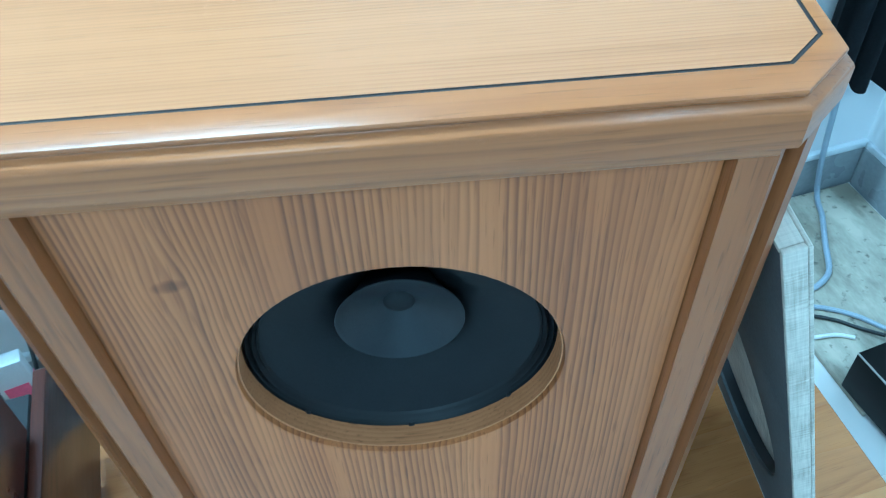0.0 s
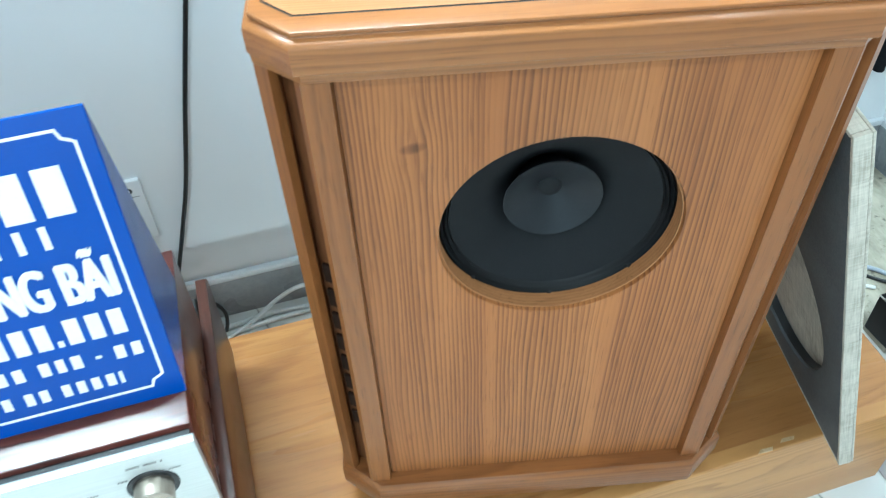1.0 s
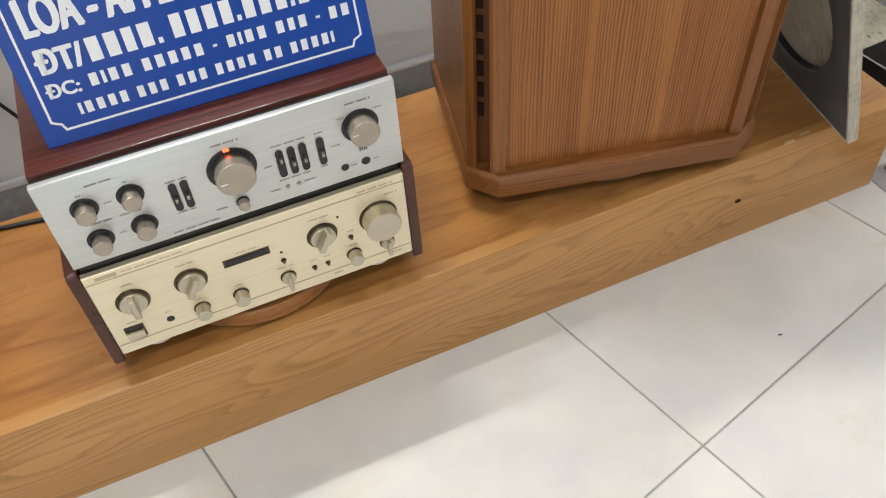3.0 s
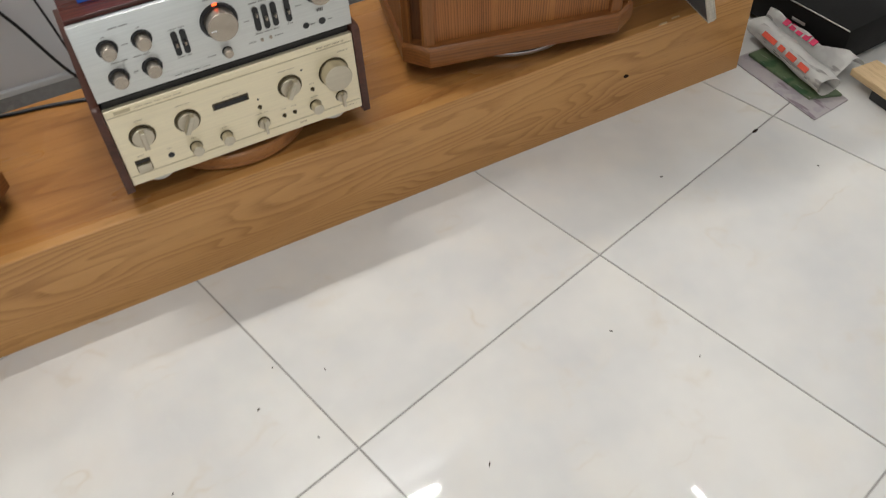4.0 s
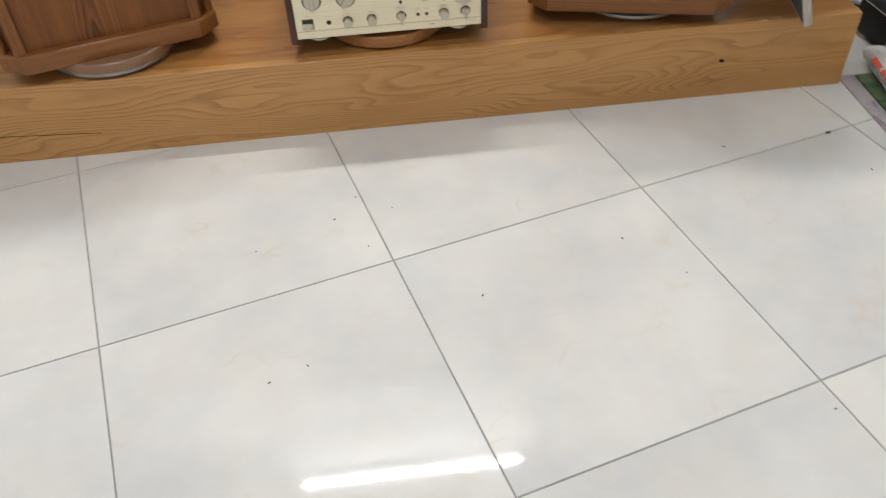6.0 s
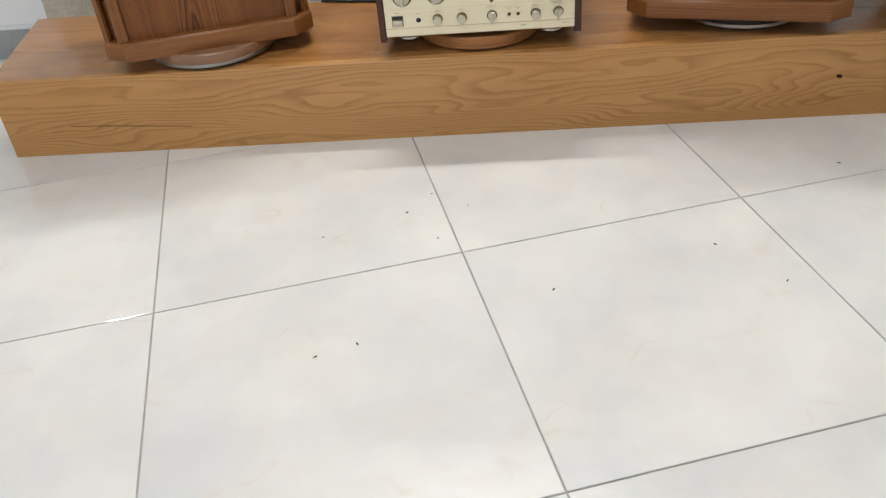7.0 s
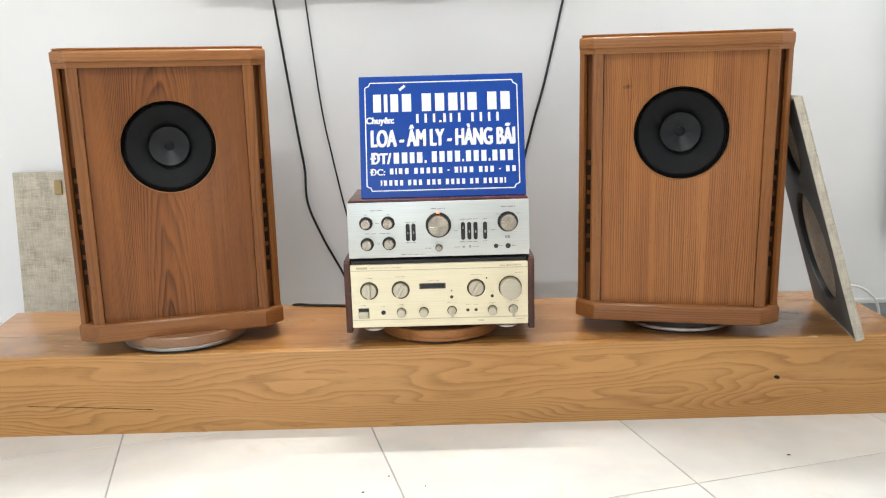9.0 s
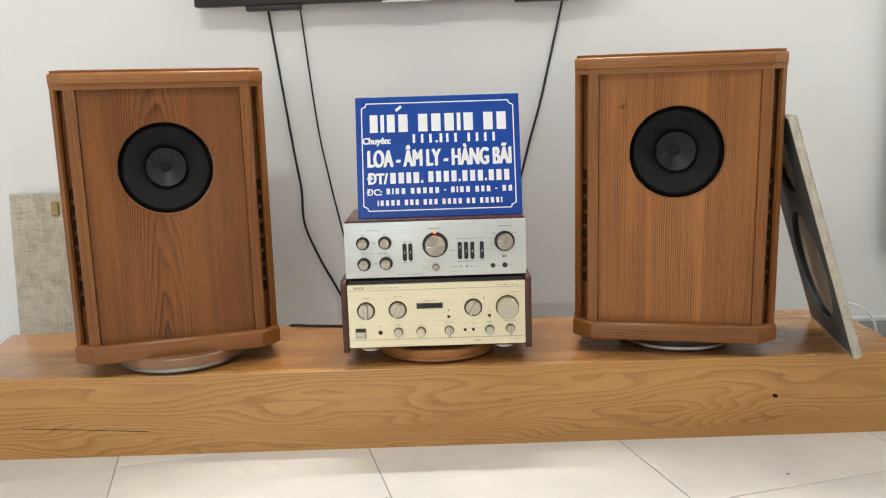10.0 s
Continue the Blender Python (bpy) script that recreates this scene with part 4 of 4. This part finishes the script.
    markings(a, [(-0.187, 0.056, 0.011, 0.0016), (-0.139, 0.052, 0.009, 0.0014), (-0.095, 0.056, 0.010, 0.0014), (-0.040, 0.056, 0.010, 0.0014), (0.029, 0.059, 0.024, 0.0014), (0.101, 0.0115, 0.016, 0.003), (0.196, 0.0125, 0.020, 0.0014), (0.068, 0.052, 0.010, 0.0014), (0.088, 0.052, 0.010, 0.0014), (0.128, 0.056, 0.014, 0.0014), (0.179, 0.058, 0.032, 0.0014), (0.128, 0.084, 0.010, 0.0014)], INKGOLD)
    bm = box(-0.2010, -0.1745, -0.0006, 0.0, 0.1462, 0.1518)
    part("maker_badge", bm, GROOVE, a, "small blank badge")
    return a


gold_amplifier()


# ---- the shop sign ----
def shop_sign():
    W, H = 0.405, 0.301
    s = thing("shop_sign", "blue tent-shaped shop sign with white lettering on the amplifier", "sign", pose(0.1965, 0.076, 0.5645))
    lean = pose(0, 0, 0, -13.1, 0, 0)
    sheet = box(-W / 2, W / 2, 0.0, 0.003, 0.0, H, 0.0008, 1)
    bmesh.ops.transform(sheet, matrix=lean, verts=sheet.verts)
    face = part("face", sheet, BLUE, s, "glossy blue sheet")
    top_y, top_z = H * math.sin(radians(13.1)), H * math.cos(radians(13.1))
    for x in (-W / 2, W / 2 - 0.002):
        tri = prism([(0.004, 0.0), (0.155, 0.0), (top_y + 0.003, top_z - 0.003)], 0, 0.002)
        bmesh.ops.transform(tri, matrix=Matrix(((0, 0, 1, x), (1, 0, 0, 0), (0, 1, 0, 0), (0, 0, 0, 1))), verts=tri.verts)
        part("side_gusset", tri, BLUE, s, "triangular blue side")

    def put(name, bm, x, z, label=""):
        bmesh.ops.transform(bm, matrix=lean @ pose(x, -0.0004, z), verts=bm.verts)
        part(name, bm, WHITE, face, label, smooth=0)

    # thin white border with notched corners
    bx, z0, z1, n = W / 2 - 0.0135, 0.016, H - 0.015, 0.013
    way = [(-bx + n, z0), (bx - n, z0), (bx - n * 0.75, z0 + n * 0.6), (bx - n * 0.3, z0 + n * 0.8), (bx, z0 + n), (bx, z1 - n), (bx - n * 0.3, z1 - n * 0.8), (bx - n * 0.75, z1 - n * 0.6), (bx - n, z1), (-bx + n, z1), (-bx + n * 0.75, z1 - n * 0.6), (-bx + n * 0.3, z1 - n * 0.8), (-bx, z1 - n), (-bx, z0 + n), (-bx + n * 0.3, z0 + n * 0.8), (-bx + n * 0.75, z0 + n * 0.6)]
    inner = offset_poly(way, 0.0028)
    bm = bmesh.new()
    a, b = [bm.verts.new((x, -0.0004, z)) for x, z in way], [bm.verts.new((x, -0.0004, z)) for x, z in inner]
    for i in range(len(way)):
        j = (i + 1) % len(way)
        bm.faces.new((a[i], a[j], b[j], b[i]))
    put("border", bm, 0, 0, "thin white border line")
    def word_bars(name, pattern, left, right, height, z, fill=0.80):
        """Words as plain bars, one to a character: w wide, m medium, n narrow, . low dot, a blank between words."""
        wide = {"w": 1.0, "m": 0.85, "n": 0.45, ".": 0.42, "-": 0.55, " ": 0.5}
        unit = (right - left) / sum(wide[c] for c in pattern)
        x, made = left, {}
        for c in pattern:
            step = wide[c] * unit
            if c != " ":
                if c not in made:
                    w = step * (fill if c in "wm" else 0.62)
                    low, high = {".": (-height / 2, -height * 0.26), "-": (-height * 0.12, height * 0.08)}.get(c, (-height / 2, height / 2))
                    made[c] = finish(box(-w / 2, w / 2, -0.0006, 0, low, high), name, WHITE, 0)
                ob = new(name, made[c])
                ob.parent = face
                ob.matrix_basis = lean @ pose(x + step / 2, -0.0004, z)
            x += step

    # headline as plain shapes
    word_bars("headline_shape", "mnmw wwwnw ww", -0.172, 0.174, 0.044, 0.234, 0.70)
    accent = box(-0.009, 0.009, -0.0006, 0, -0.0032, 0.0032)
    bmesh.ops.transform(accent, matrix=pose(0, 0, 0, 0, -38, 0), verts=accent.verts)
    put("headline_accent", accent, -0.096, 0.271)
    put("lettering", lettering("Chuyên:", 0.068, 0.0210, 0.15, heavy=0.0010), -0.152, 0.189, "white lettering")
    word_bars("digits_bar", "mmm.nmm mmmm", -0.070, 0.148, 0.022, 0.1945, 0.30)
    put("lettering", lettering("LOA - ÂM LY - HÀNG BÃI", 0.352, 0.052, 0.0, heavy=0.0023), 0.002, 0.152, "white lettering")
    put("lettering", lettering("ĐT/", 0.050, 0.0280, 0.15, heavy=0.0014), -0.152, 0.0975, "white lettering")
    word_bars("word_bar", "wwmw.", -0.124, -0.038, 0.0270, 0.0975, 0.68)
    word_bars("digits_bar", "wwww.www.www", -0.030, 0.176, 0.0270, 0.0985, 0.66)
    put("lettering", lettering("ĐC:", 0.037, 0.0165, 0.2, heavy=0.0005), -0.161, 0.0640, "white lettering")
    word_bars("address_bar", "wnww wwwww - wnww wmw - ww", -0.134, 0.182, 0.0145, 0.0650, 0.58)
    word_bars("address_bar", "nwwww www www wwww ww wwwwn", -0.155, 0.155, 0.0135, 0.0365, 0.58)
    return s


shop_sign()


# ---- grilles taken off the loudspeakers ----
def grille(m, label, cut):
    """Local: width along x, height along z; cloth on the back face (y = 0.018), fibreboard in front."""
    g = thing("speaker_grille", label, "speaker grille", m, "loosened loudspeaker grilles")
    W, H, T = 0.40, 0.602, 0.020
    if cut:
        board = plate_with_hole(0.006, W - 0.006, 0.3702, H - 0.006, W / 2, 0.485, 0.092, 0.0, T - 0.004)
        part("frame", board, BOARD, g, "dark fibreboard frame with cut-outs")
        part("frame_foot", plate_with_hole(0.006, W - 0.006, 0.006, 0.370, W / 2, 0.200, 0.145, 0.0, T - 0.004), BOARD, g)
        for cz, r in ((0.485, 0.092), (0.200, 0.145)):
            part("cutout_edge", moved(lathe([(r + 0.0005, 0.0042), (r - 0.0012, 0.0040), (r - 0.0012, T - 0.0042), (r + 0.0005, T - 0.0042)], 64), W / 2, 0, cz), BLACK, g, "black edge of the cut-out")
    else:
        part("frame", box(0.006, W - 0.006, 0.0, T - 0.004, 0.006, H - 0.006), BOARD, g)
    part("cloth_sheet", box(0.001, W - 0.001, T - 0.0038, T, 0.001, H - 0.001, 0.001, 1), CLOTH, g, "beige woven cloth")
    for x0, x1, z0, z1 in ((0, 0.0058, 0, H), (W - 0.0058, W, 0, H), (0.006, W - 0.006, 0, 0.0058), (0.006, W - 0.006, H - 0.0058, H)):
        part("wrapped_edge", box(x0, x1, -0.0004, T - 0.0039, z0, z1, 0.0015, 2), CLOTH, g, "cloth wrapped round the edge")
    return g


# leaning against the side of the right loudspeaker
foot, along = Vector((1.1725, -0.0477, BZ + 0.0005)), Vector((0.1913, 0.9815, 0)).normalized()
lean_in = Vector((-0.9815, 0.1913, 0)).normalized()
up = (Vector((0, 0, 1)) * math.cos(radians(16.4)) + lean_in * math.sin(radians(16.4))).normalized()
out = along.cross(up) * -1 if (along.cross(up)).dot(lean_in) > 0 else along.cross(up)
frame_m = Matrix((along, out, up)).transposed().to_4x4()
frame_m.translation = foot
grille(frame_m, "beige cloth grille with dark cut-out board leaning on a loudspeaker", True)
# on the floor behind the bench, against the wall
tilt = pose(-0.756, 0.628, 0.001, 0, 0, 180) @ pose(0, 0, 0, 4.2, 0, 0)
far = grille(tilt, "beige cloth grille standing on the floor against the wall", False)
bm = box(-0.012, 0.012, -0.004, 0.004, -0.022, 0.022, 0.002, 1)
b = part("bracket", moved(bm, 0.255, 0.0245, 0.552), BRASS, far, "small brass bracket")


# ---- television ----
def television():
    t = thing("television", "black flat television hung on the wall", "television", pose(0.114, 0.615, 1.150, 0, -0.3, 0))
    w, h = 0.632, 0.715
    part("bezel", box(-w, w, 0.0, 0.030, 0.0, h, 0.004), BLACK, t)
    part("screen", box(-w + 0.010, w - 0.010, -0.0015, 0.001, 0.020, h - 0.010), GLASSBLACK, t, "dark glossy screen")
    part("bottom_badge", box(-0.072, 0.072, -0.002, 0.006, -0.0055, 0.0, 0.001, 1), STEEL, t, "small silver strip")
    for x in (-0.398, 0.410):
        part("stand_bracket", box(x - 0.083, x + 0.083, 0.004, 0.034, -0.0155, 0.002, 0.004), BLACK, t, "black bracket under the screen")
    part("wall_mount", box(-0.2, 0.2, 0.030, 0.074, 0.15, 0.5), BLACKMET, t)


television()


def tube_fixture(m, label):
    f = thing("tube_lamp", label, "wall lamp", m, "tube lamps")
    part("housing", box(-0.61, 0.61, 0.012, 0.055, -0.02, 0.02, 0.004), PLASTIC, f)
    for k in (-1, 1):
        part("end_cap", box(k * 0.597 - 0.013, k * 0.597 + 0.013, -0.022, 0.012, -0.018, 0.018, 0.004), PLASTIC, f)


tube_fixture(pose(0.128, 0.632, 2.622), "white tube lamp fixed high on the wall")
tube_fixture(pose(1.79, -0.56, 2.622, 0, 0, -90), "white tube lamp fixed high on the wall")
# this ceiling housing is made up to go with the overhead fill
tube_fixture(pose(-0.55, -1.55, 2.945, 90, 0, 0), "added white tube housing for the unseen ceiling fill light")


# ---- cables ----
def cable(points, r, mat, label, name="cable"):
    return single(name, sweep(points, r), mat, label, "cable", "loose cables")


cable([(-0.316, 0.665, 1.20), (-0.311, 0.680, 1.141), (-0.280, 0.684, 0.882), (-0.256, 0.684, 0.69), (-0.242, 0.684, 0.585), (-0.238, 0.684, 0.475), (-0.195, 0.684, 0.36), (-0.139, 0.682, 0.249), (-0.08, 0.67, 0.12), (0.0, 0.65, 0.006)], 0.0038, WIRE, "black cable hanging down from the television")
cable([(-0.217, 0.665, 1.20), (-0.213, 0.680, 1.144), (-0.180, 0.685, 0.792), (-0.150, 0.685, 0.61), (-0.119, 0.684, 0.452), (-0.085, 0.683, 0.30), (-0.05, 0.66, 0.10), (-0.03, 0.64, 0.006)], 0.0026, WIRE, "thin black cable hanging down from the television")
cable([(0.605, 0.665, 1.20), (0.590, 0.680, 1.133), (0.526, 0.684, 0.856), (0.490, 0.684, 0.73), (0.466, 0.684, 0.640), (0.429, 0.684, 0.498), (0.390, 0.684, 0.34), (0.356, 0.683, 0.232), (0.320, 0.672, 0.12), (0.31, 0.65, 0.03), (0.33, 0.61, 0.006)], 0.0038, WIRE, "black cable hanging down behind the amplifiers")
cable([(-0.30, 0.47, 0.12), (-0.268, 0.452, 0.192), (-0.247, 0.436, 0.2072), (-0.20, 0.425, 0.2072), (-0.14, 0.415, 0.2072), (-0.08, 0.40, 0.2072), (-0.02, 0.385, 0.2072), (0.03, 0.38, 0.235)], 0.0040, WIRE, "black mains cable lying on the bench")
cable([(0.31, 0.66, 0.006), (0.335, 0.668, 0.055), (0.365, 0.668, 0.060), (0.385, 0.655, 0.035), (0.375, 0.63, 0.006), (0.34, 0.60, 0.006)], 0.0036, WIRE, "black cable looped on the floor behind the bench")
cable([(0.34, 0.640, 0.006), (0.40, 0.648, 0.006), (0.468, 0.655, 0.006), (0.54, 0.650, 0.006), (0.64, 0.655, 0.006), (0.78, 0.640, 0.006)], 0.0050, WIREWHITE, "white cable lying on the floor along the wall")
cable([(0.37, 0.615, 0.006), (0.43, 0.640, 0.012), (0.485, 0.655, 0.040), (0.535, 0.658, 0.058), (0.585, 0.656, 0.045), (0.64, 0.640, 0.012), (0.72, 0.620, 0.006)], 0.0042, WIREWHITE, "white cable arched over the others on the floor")
cable([(0.36, 0.628, 0.006), (0.42, 0.632, 0.006), (0.50, 0.638, 0.006), (0.60, 0.634, 0.006), (0.74, 0.630, 0.006)], 0.0045, WIREWHITE, "white cable lying on the floor along the wall")


# ---- wall sockets ----
def socket(x, plugged):
    s = thing("wall_socket", "white double wall socket with a black plug" if plugged else "white double wall socket plate", "socket", pose(x, 0.69, 0.3065), "wall sockets")
    part("plate", box(-0.0365, 0.0365, -0.011, 0.0, -0.0630, 0.0630, 0.0035), PLASTIC, s)
    for z in (0.016, -0.016):
        for dx in (-0.014, 0.014):
            part("pin_hole", box(dx - 0.004, dx + 0.004, -0.0115, -0.010, z - 0.0035, z + 0.0035), BLACK, s)
    part("trim_line", box(-0.030, 0.030, -0.0114, -0.0105, 0.030, 0.0312), SKIRT, s)
    if plugged:
        part("handwriting", moved(lettering("110", 0.046, 0.013), -0.002, -0.0112, 0.044), BLACK, s, "handwritten black digits")
        p = part("plug", box(-0.011, 0.013, -0.046, -0.0112, -0.050, -0.016, 0.004), BLACK, s, "black plug")
        part("plug_cord", sweep([(0.002, -0.030, -0.048), (0.002, -0.032, -0.07), (-0.004, -0.03, -0.14), (-0.02, -0.03, -0.22), (-0.03, -0.06, -0.300)], 0.0035), WIRE, p)


socket(0.284, True)
socket(0.207, False)


def small_pack():
    s = thing("small_pack", "slim white and pink pack standing on the floor", "package", pose(0.258, 0.600, 0.0005, 0, 0, 8))
    part("carton", box(-0.026, 0.026, -0.014, 0.014, 0.0, 0.200, 0.004), PLASTIC, s)
    part("pink_print", box(-0.018, 0.018, -0.0152, -0.0142, 0.080, 0.150, 0.0004, 1), PINK, s, "pink printed patch")
    part("pink_print", box(0.0142 + 0.012, 0.0152 + 0.012, -0.010, 0.010, 0.080, 0.150, 0.0004, 1), PINK, s, "pink printed patch")


small_pack()


# ---- the corner on the right ----
def corner():
    b = thing("loose_board", "stained pale board lying flat on the floor", "board")
    part("sheet", box(1.515, 1.825, 0.20, 0.672, 0.0006, 0.012, 0.002, 1), STAIN, b)
    d = thing("black_player", "black flat disc player standing on the floor", "player", pose(1.656, 0.103, 0.0125, 0, 0, 4))
    part("case", box(-0.138, 0.140, -0.228, 0.162, 0.006, 0.095, 0.003), CASEBLACK, d)
    part("lid_trim", box(-0.1392, -0.1365, -0.226, 0.160, 0.0925, 0.0955, 0.0006, 1), STEEL, d, "thin bright edge")
    part("side_badge", box(-0.1398, -0.1380, -0.110, -0.070, 0.050, 0.058, 0.0006, 1), STEEL, d, "small silver badge")
    for x in (-0.1, 0.11):
        for y in (-0.13, 0.13):
            part("foot", moved(lathe([(0, -0.012), (0.012, -0.012), (0.012, 0.0065), (0, 0.0065)] if y < 0 else [(0, 0), (0.012, 0), (0.012, 0.0065), (0, 0.0065)], 14, "z"), x, y, 0), BLACK, d)
    k = thing("wooden_plank", "pale raw wooden plank lying on a dark block", "plank", pose(1.540, -0.295, 0.0, 0, 0, -3))
    part("plank_board", box(-0.038, 0.038, -0.105, 0.108, 0.030, 0.048, 0.002, 1), RAWWOOD, k)
    part("block", box(-0.030, 0.036, -0.085, 0.045, 0.0006, 0.0298, 0.002, 1), BLACK, k)
    # pleated black curtain
    bm = bmesh.new()
    n, rows = 64, []
    for i in range(n + 1):
        x = 1.618 + i * 0.217 / n
        y = 0.630 + 0.020 * math.sin(i / n * 2 * math.pi * 4.2) + 0.005 * math.sin(i / n * 17)
        zb = 0.322 + 0.012 * math.sin(i / n * 2 * math.pi * 4.2 + 0.6) - 0.03 * i / n
        rows.append([bm.verts.new((x + 0.004 * math.sin(i + k), y, zb + (1.95 - zb) * k / 6)) for k in range(7)])
    for a, c in zip(rows, rows[1:]):
        for k in range(6):
            bm.faces.new((a[k], c[k], c[k + 1], a[k + 1]))
    bmesh.ops.solidify(bm, geom=bm.faces[:], thickness=0.0015)
    cur = thing("curtain", "black pleated curtain hanging in the corner", "curtain")
    part("drape", bm, CURTAIN, cur, smooth=60)
    part("rod", sweep([(1.55, 0.630, 1.955), (1.70, 0.630, 1.955), (1.84, 0.630, 1.955)], 0.009), STEEL, cur)
    for x in (1.57, 1.83):
        part("rod_bracket", box(x - 0.006, x + 0.006, 0.630, 0.690, 1.946, 1.964), STEEL, cur)
    cable([(1.700, 0.668, 0.42), (1.708, 0.670, 0.34), (1.717, 0.672, 0.258), (1.728, 0.668, 0.12), (1.736, 0.655, 0.024), (1.712, 0.60, 0.018), (1.674, 0.535, 0.018), (1.640, 0.475, 0.018), (1.605, 0.452, 0.018), (1.575, 0.447, 0.018), (1.535, 0.452, 0.018)], 0.0055, WIREGREY, "grey cable hanging from behind the curtain")
    cable([(1.49, 0.425, 0.006), (1.53, 0.420, 0.017), (1.575, 0.405, 0.017), (1.62, 0.370, 0.017), (1.65, 0.330, 0.017), (1.66, 0.305, 0.03)], 0.0045, WIREGREY, "grey cable lying on the loose board")
    cable([(1.50, 0.408, 0.006), (1.54, 0.398, 0.016), (1.58, 0.375, 0.016), (1.61, 0.345, 0.016), (1.63, 0.31, 0.03)], 0.0035, WIRE, "black cable lying on the loose board")
    cable([(1.49, 0.365, 0.006), (1.53, 0.352, 0.016), (1.565, 0.345, 0.016), (1.59, 0.33, 0.016)], 0.0038, WIREWHITE, "white cable lying on the loose board")
    cable([(1.37, 0.478, 0.150), (1.395, 0.492, 0.190), (1.424, 0.500, 0.202), (1.464, 0.500, 0.193), (1.500, 0.500, 0.165), (1.517, 0.500, 0.133), (1.523, 0.498, 0.090), (1.518, 0.490, 0.050), (1.500, 0.480, 0.018)], 0.0040, WIREWHITE, "white cable looped up behind the bench end")
    # newspapers and a magazine on the floor beside the bench
    news = thing("newspaper", "rolled-up printed newspaper with red lettering lying on the floor", "newspaper", pose(1.452, -0.062, 0.0105, 0, 0, -9))
    bm = bmesh.new()
    n, ys = 26, [0.145 - i * 0.285 / 12 for i in range(13)]
    rows = []
    for i, y in enumerate(ys):
        row = []
        for j in range(n):
            a = -0.6 + j / (n - 1) * 2 * math.pi * 1.12
            r = 0.023 + 0.005 * j / (n - 1) + 0.0016 * math.sin(i * 1.3 + j * 0.7)
            row.append(bm.verts.new((-r * math.cos(a) * 1.15, y + 0.004 * math.sin(j * 0.5), 0.026 + r * math.sin(a) * 0.85)))
        rows.append(row)
    for a, c in zip(rows, rows[1:]):
        for q in range(n - 1):
            bm.faces.new((a[q], c[q], c[q + 1], a[q + 1]))
    bmesh.ops.solidify(bm, geom=bm.faces[:], thickness=0.0012)
    sheet = part("rolled_sheet", bm, NEWS, news, smooth=60)
    for y0, y1 in ((0.085, 0.035), (0.022, 0.002), (-0.010, -0.042), (-0.056, -0.088)):
        part("red_bar", moved(box(-0.0008, 0.0008, y1, y0, -0.0065, 0.0065, 0.0003, 1), -0.0262, 0, 0.0405, 0, 42, 0), RED, sheet)
    for z, y1 in ((0.026, -0.10), (0.0215, -0.06)):
        part("grey_bar", box(-0.0305, -0.0296, y1, 0.06, z, z + 0.0018), INK, sheet)
    flat = thing("newspaper", "flat printed newspaper with red lettering lying on the floor", "newspaper", pose(1.497, -0.055, 0.0105, 0, 0, -5))
    bm = bmesh.new()
    rows = [[bm.verts.new((-0.022 + (0.052 + 0.055 * min(1.0, max(0.0, (6 - j) / 4))) * i / 10, -0.118 + 0.26 * j / 20, 0.004 + 0.050 * min(1, max(0, (i - 1) / 4)) * (1 if i < 6 else 1 - (i - 6) / 5) + 0.004 * math.sin(j * 0.8 + i))) for j in range(21)] for i in range(11)]
    for a, c in zip(rows, rows[1:]):
        for q in range(20):
            bm.faces.new((a[q], c[q], c[q + 1], a[q + 1]))
    bmesh.ops.solidify(bm, geom=bm.faces[:], thickness=0.0012)
    top = part("page", bm, NEWS, flat, smooth=60)
    for i in range(5):
        part("crimson_bar", moved(box(-0.008, 0.008, -0.0085, 0.0085, -0.0006, 0.0006), 0.001, 0.075 - i * 0.024, 0.0505, 0, -30, 0), CRIMSON, top)
    mag = thing("magazine", "printed magazine pages lying on the floor tiles", "magazine")
    part("back_page", prism([(1.356, 0.03), (1.354, -0.245), (1.470, -0.230), (1.495, 0.03)], 0.0006, 0.0034, 0.0006), LILAC, mag)
    part("cover", prism([(1.400, 0.02), (1.394, -0.185), (1.466, -0.214), (1.488, 0.02)], 0.0036, 0.0100, 0.0008), MAG, mag, "green and purple printed cover")


corner()


# ---- specks on the floor ----
def speck(x, y, w, d, turn):
    bm = lathe([(0.0, 0.0022), (0.55, 0.0018), (1.0, 0.0003)], 9, "z")
    for v in bm.verts:
        v.co.x *= w
        v.co.y *= d
    single("floor_speck", bm, SLOT, "small dark speck of dirt on the tiles", "dirt", "specks on the floor", m=pose(x, y, 0.0003, 0, 0, turn))


rnd = random.Random(5)
speck(1.219, -0.205, 0.010, 0.004, 15)
for x, y in ((0.62, -0.50), (0.95, -0.22), (0.06, -0.27), (0.01, -0.34), (0.14, -0.32), (0.72, -0.62), (1.25, -0.36), (-0.16, -0.42), (0.86, -0.98), (-0.12, -0.78), (0.30, -0.62), (-0.05, -0.75), (0.08, -0.44)):
    speck(x, y, rnd.uniform(0.0020, 0.0045), rnd.uniform(0.0008, 0.0014), rnd.uniform(0, 180))

floor_tiles()
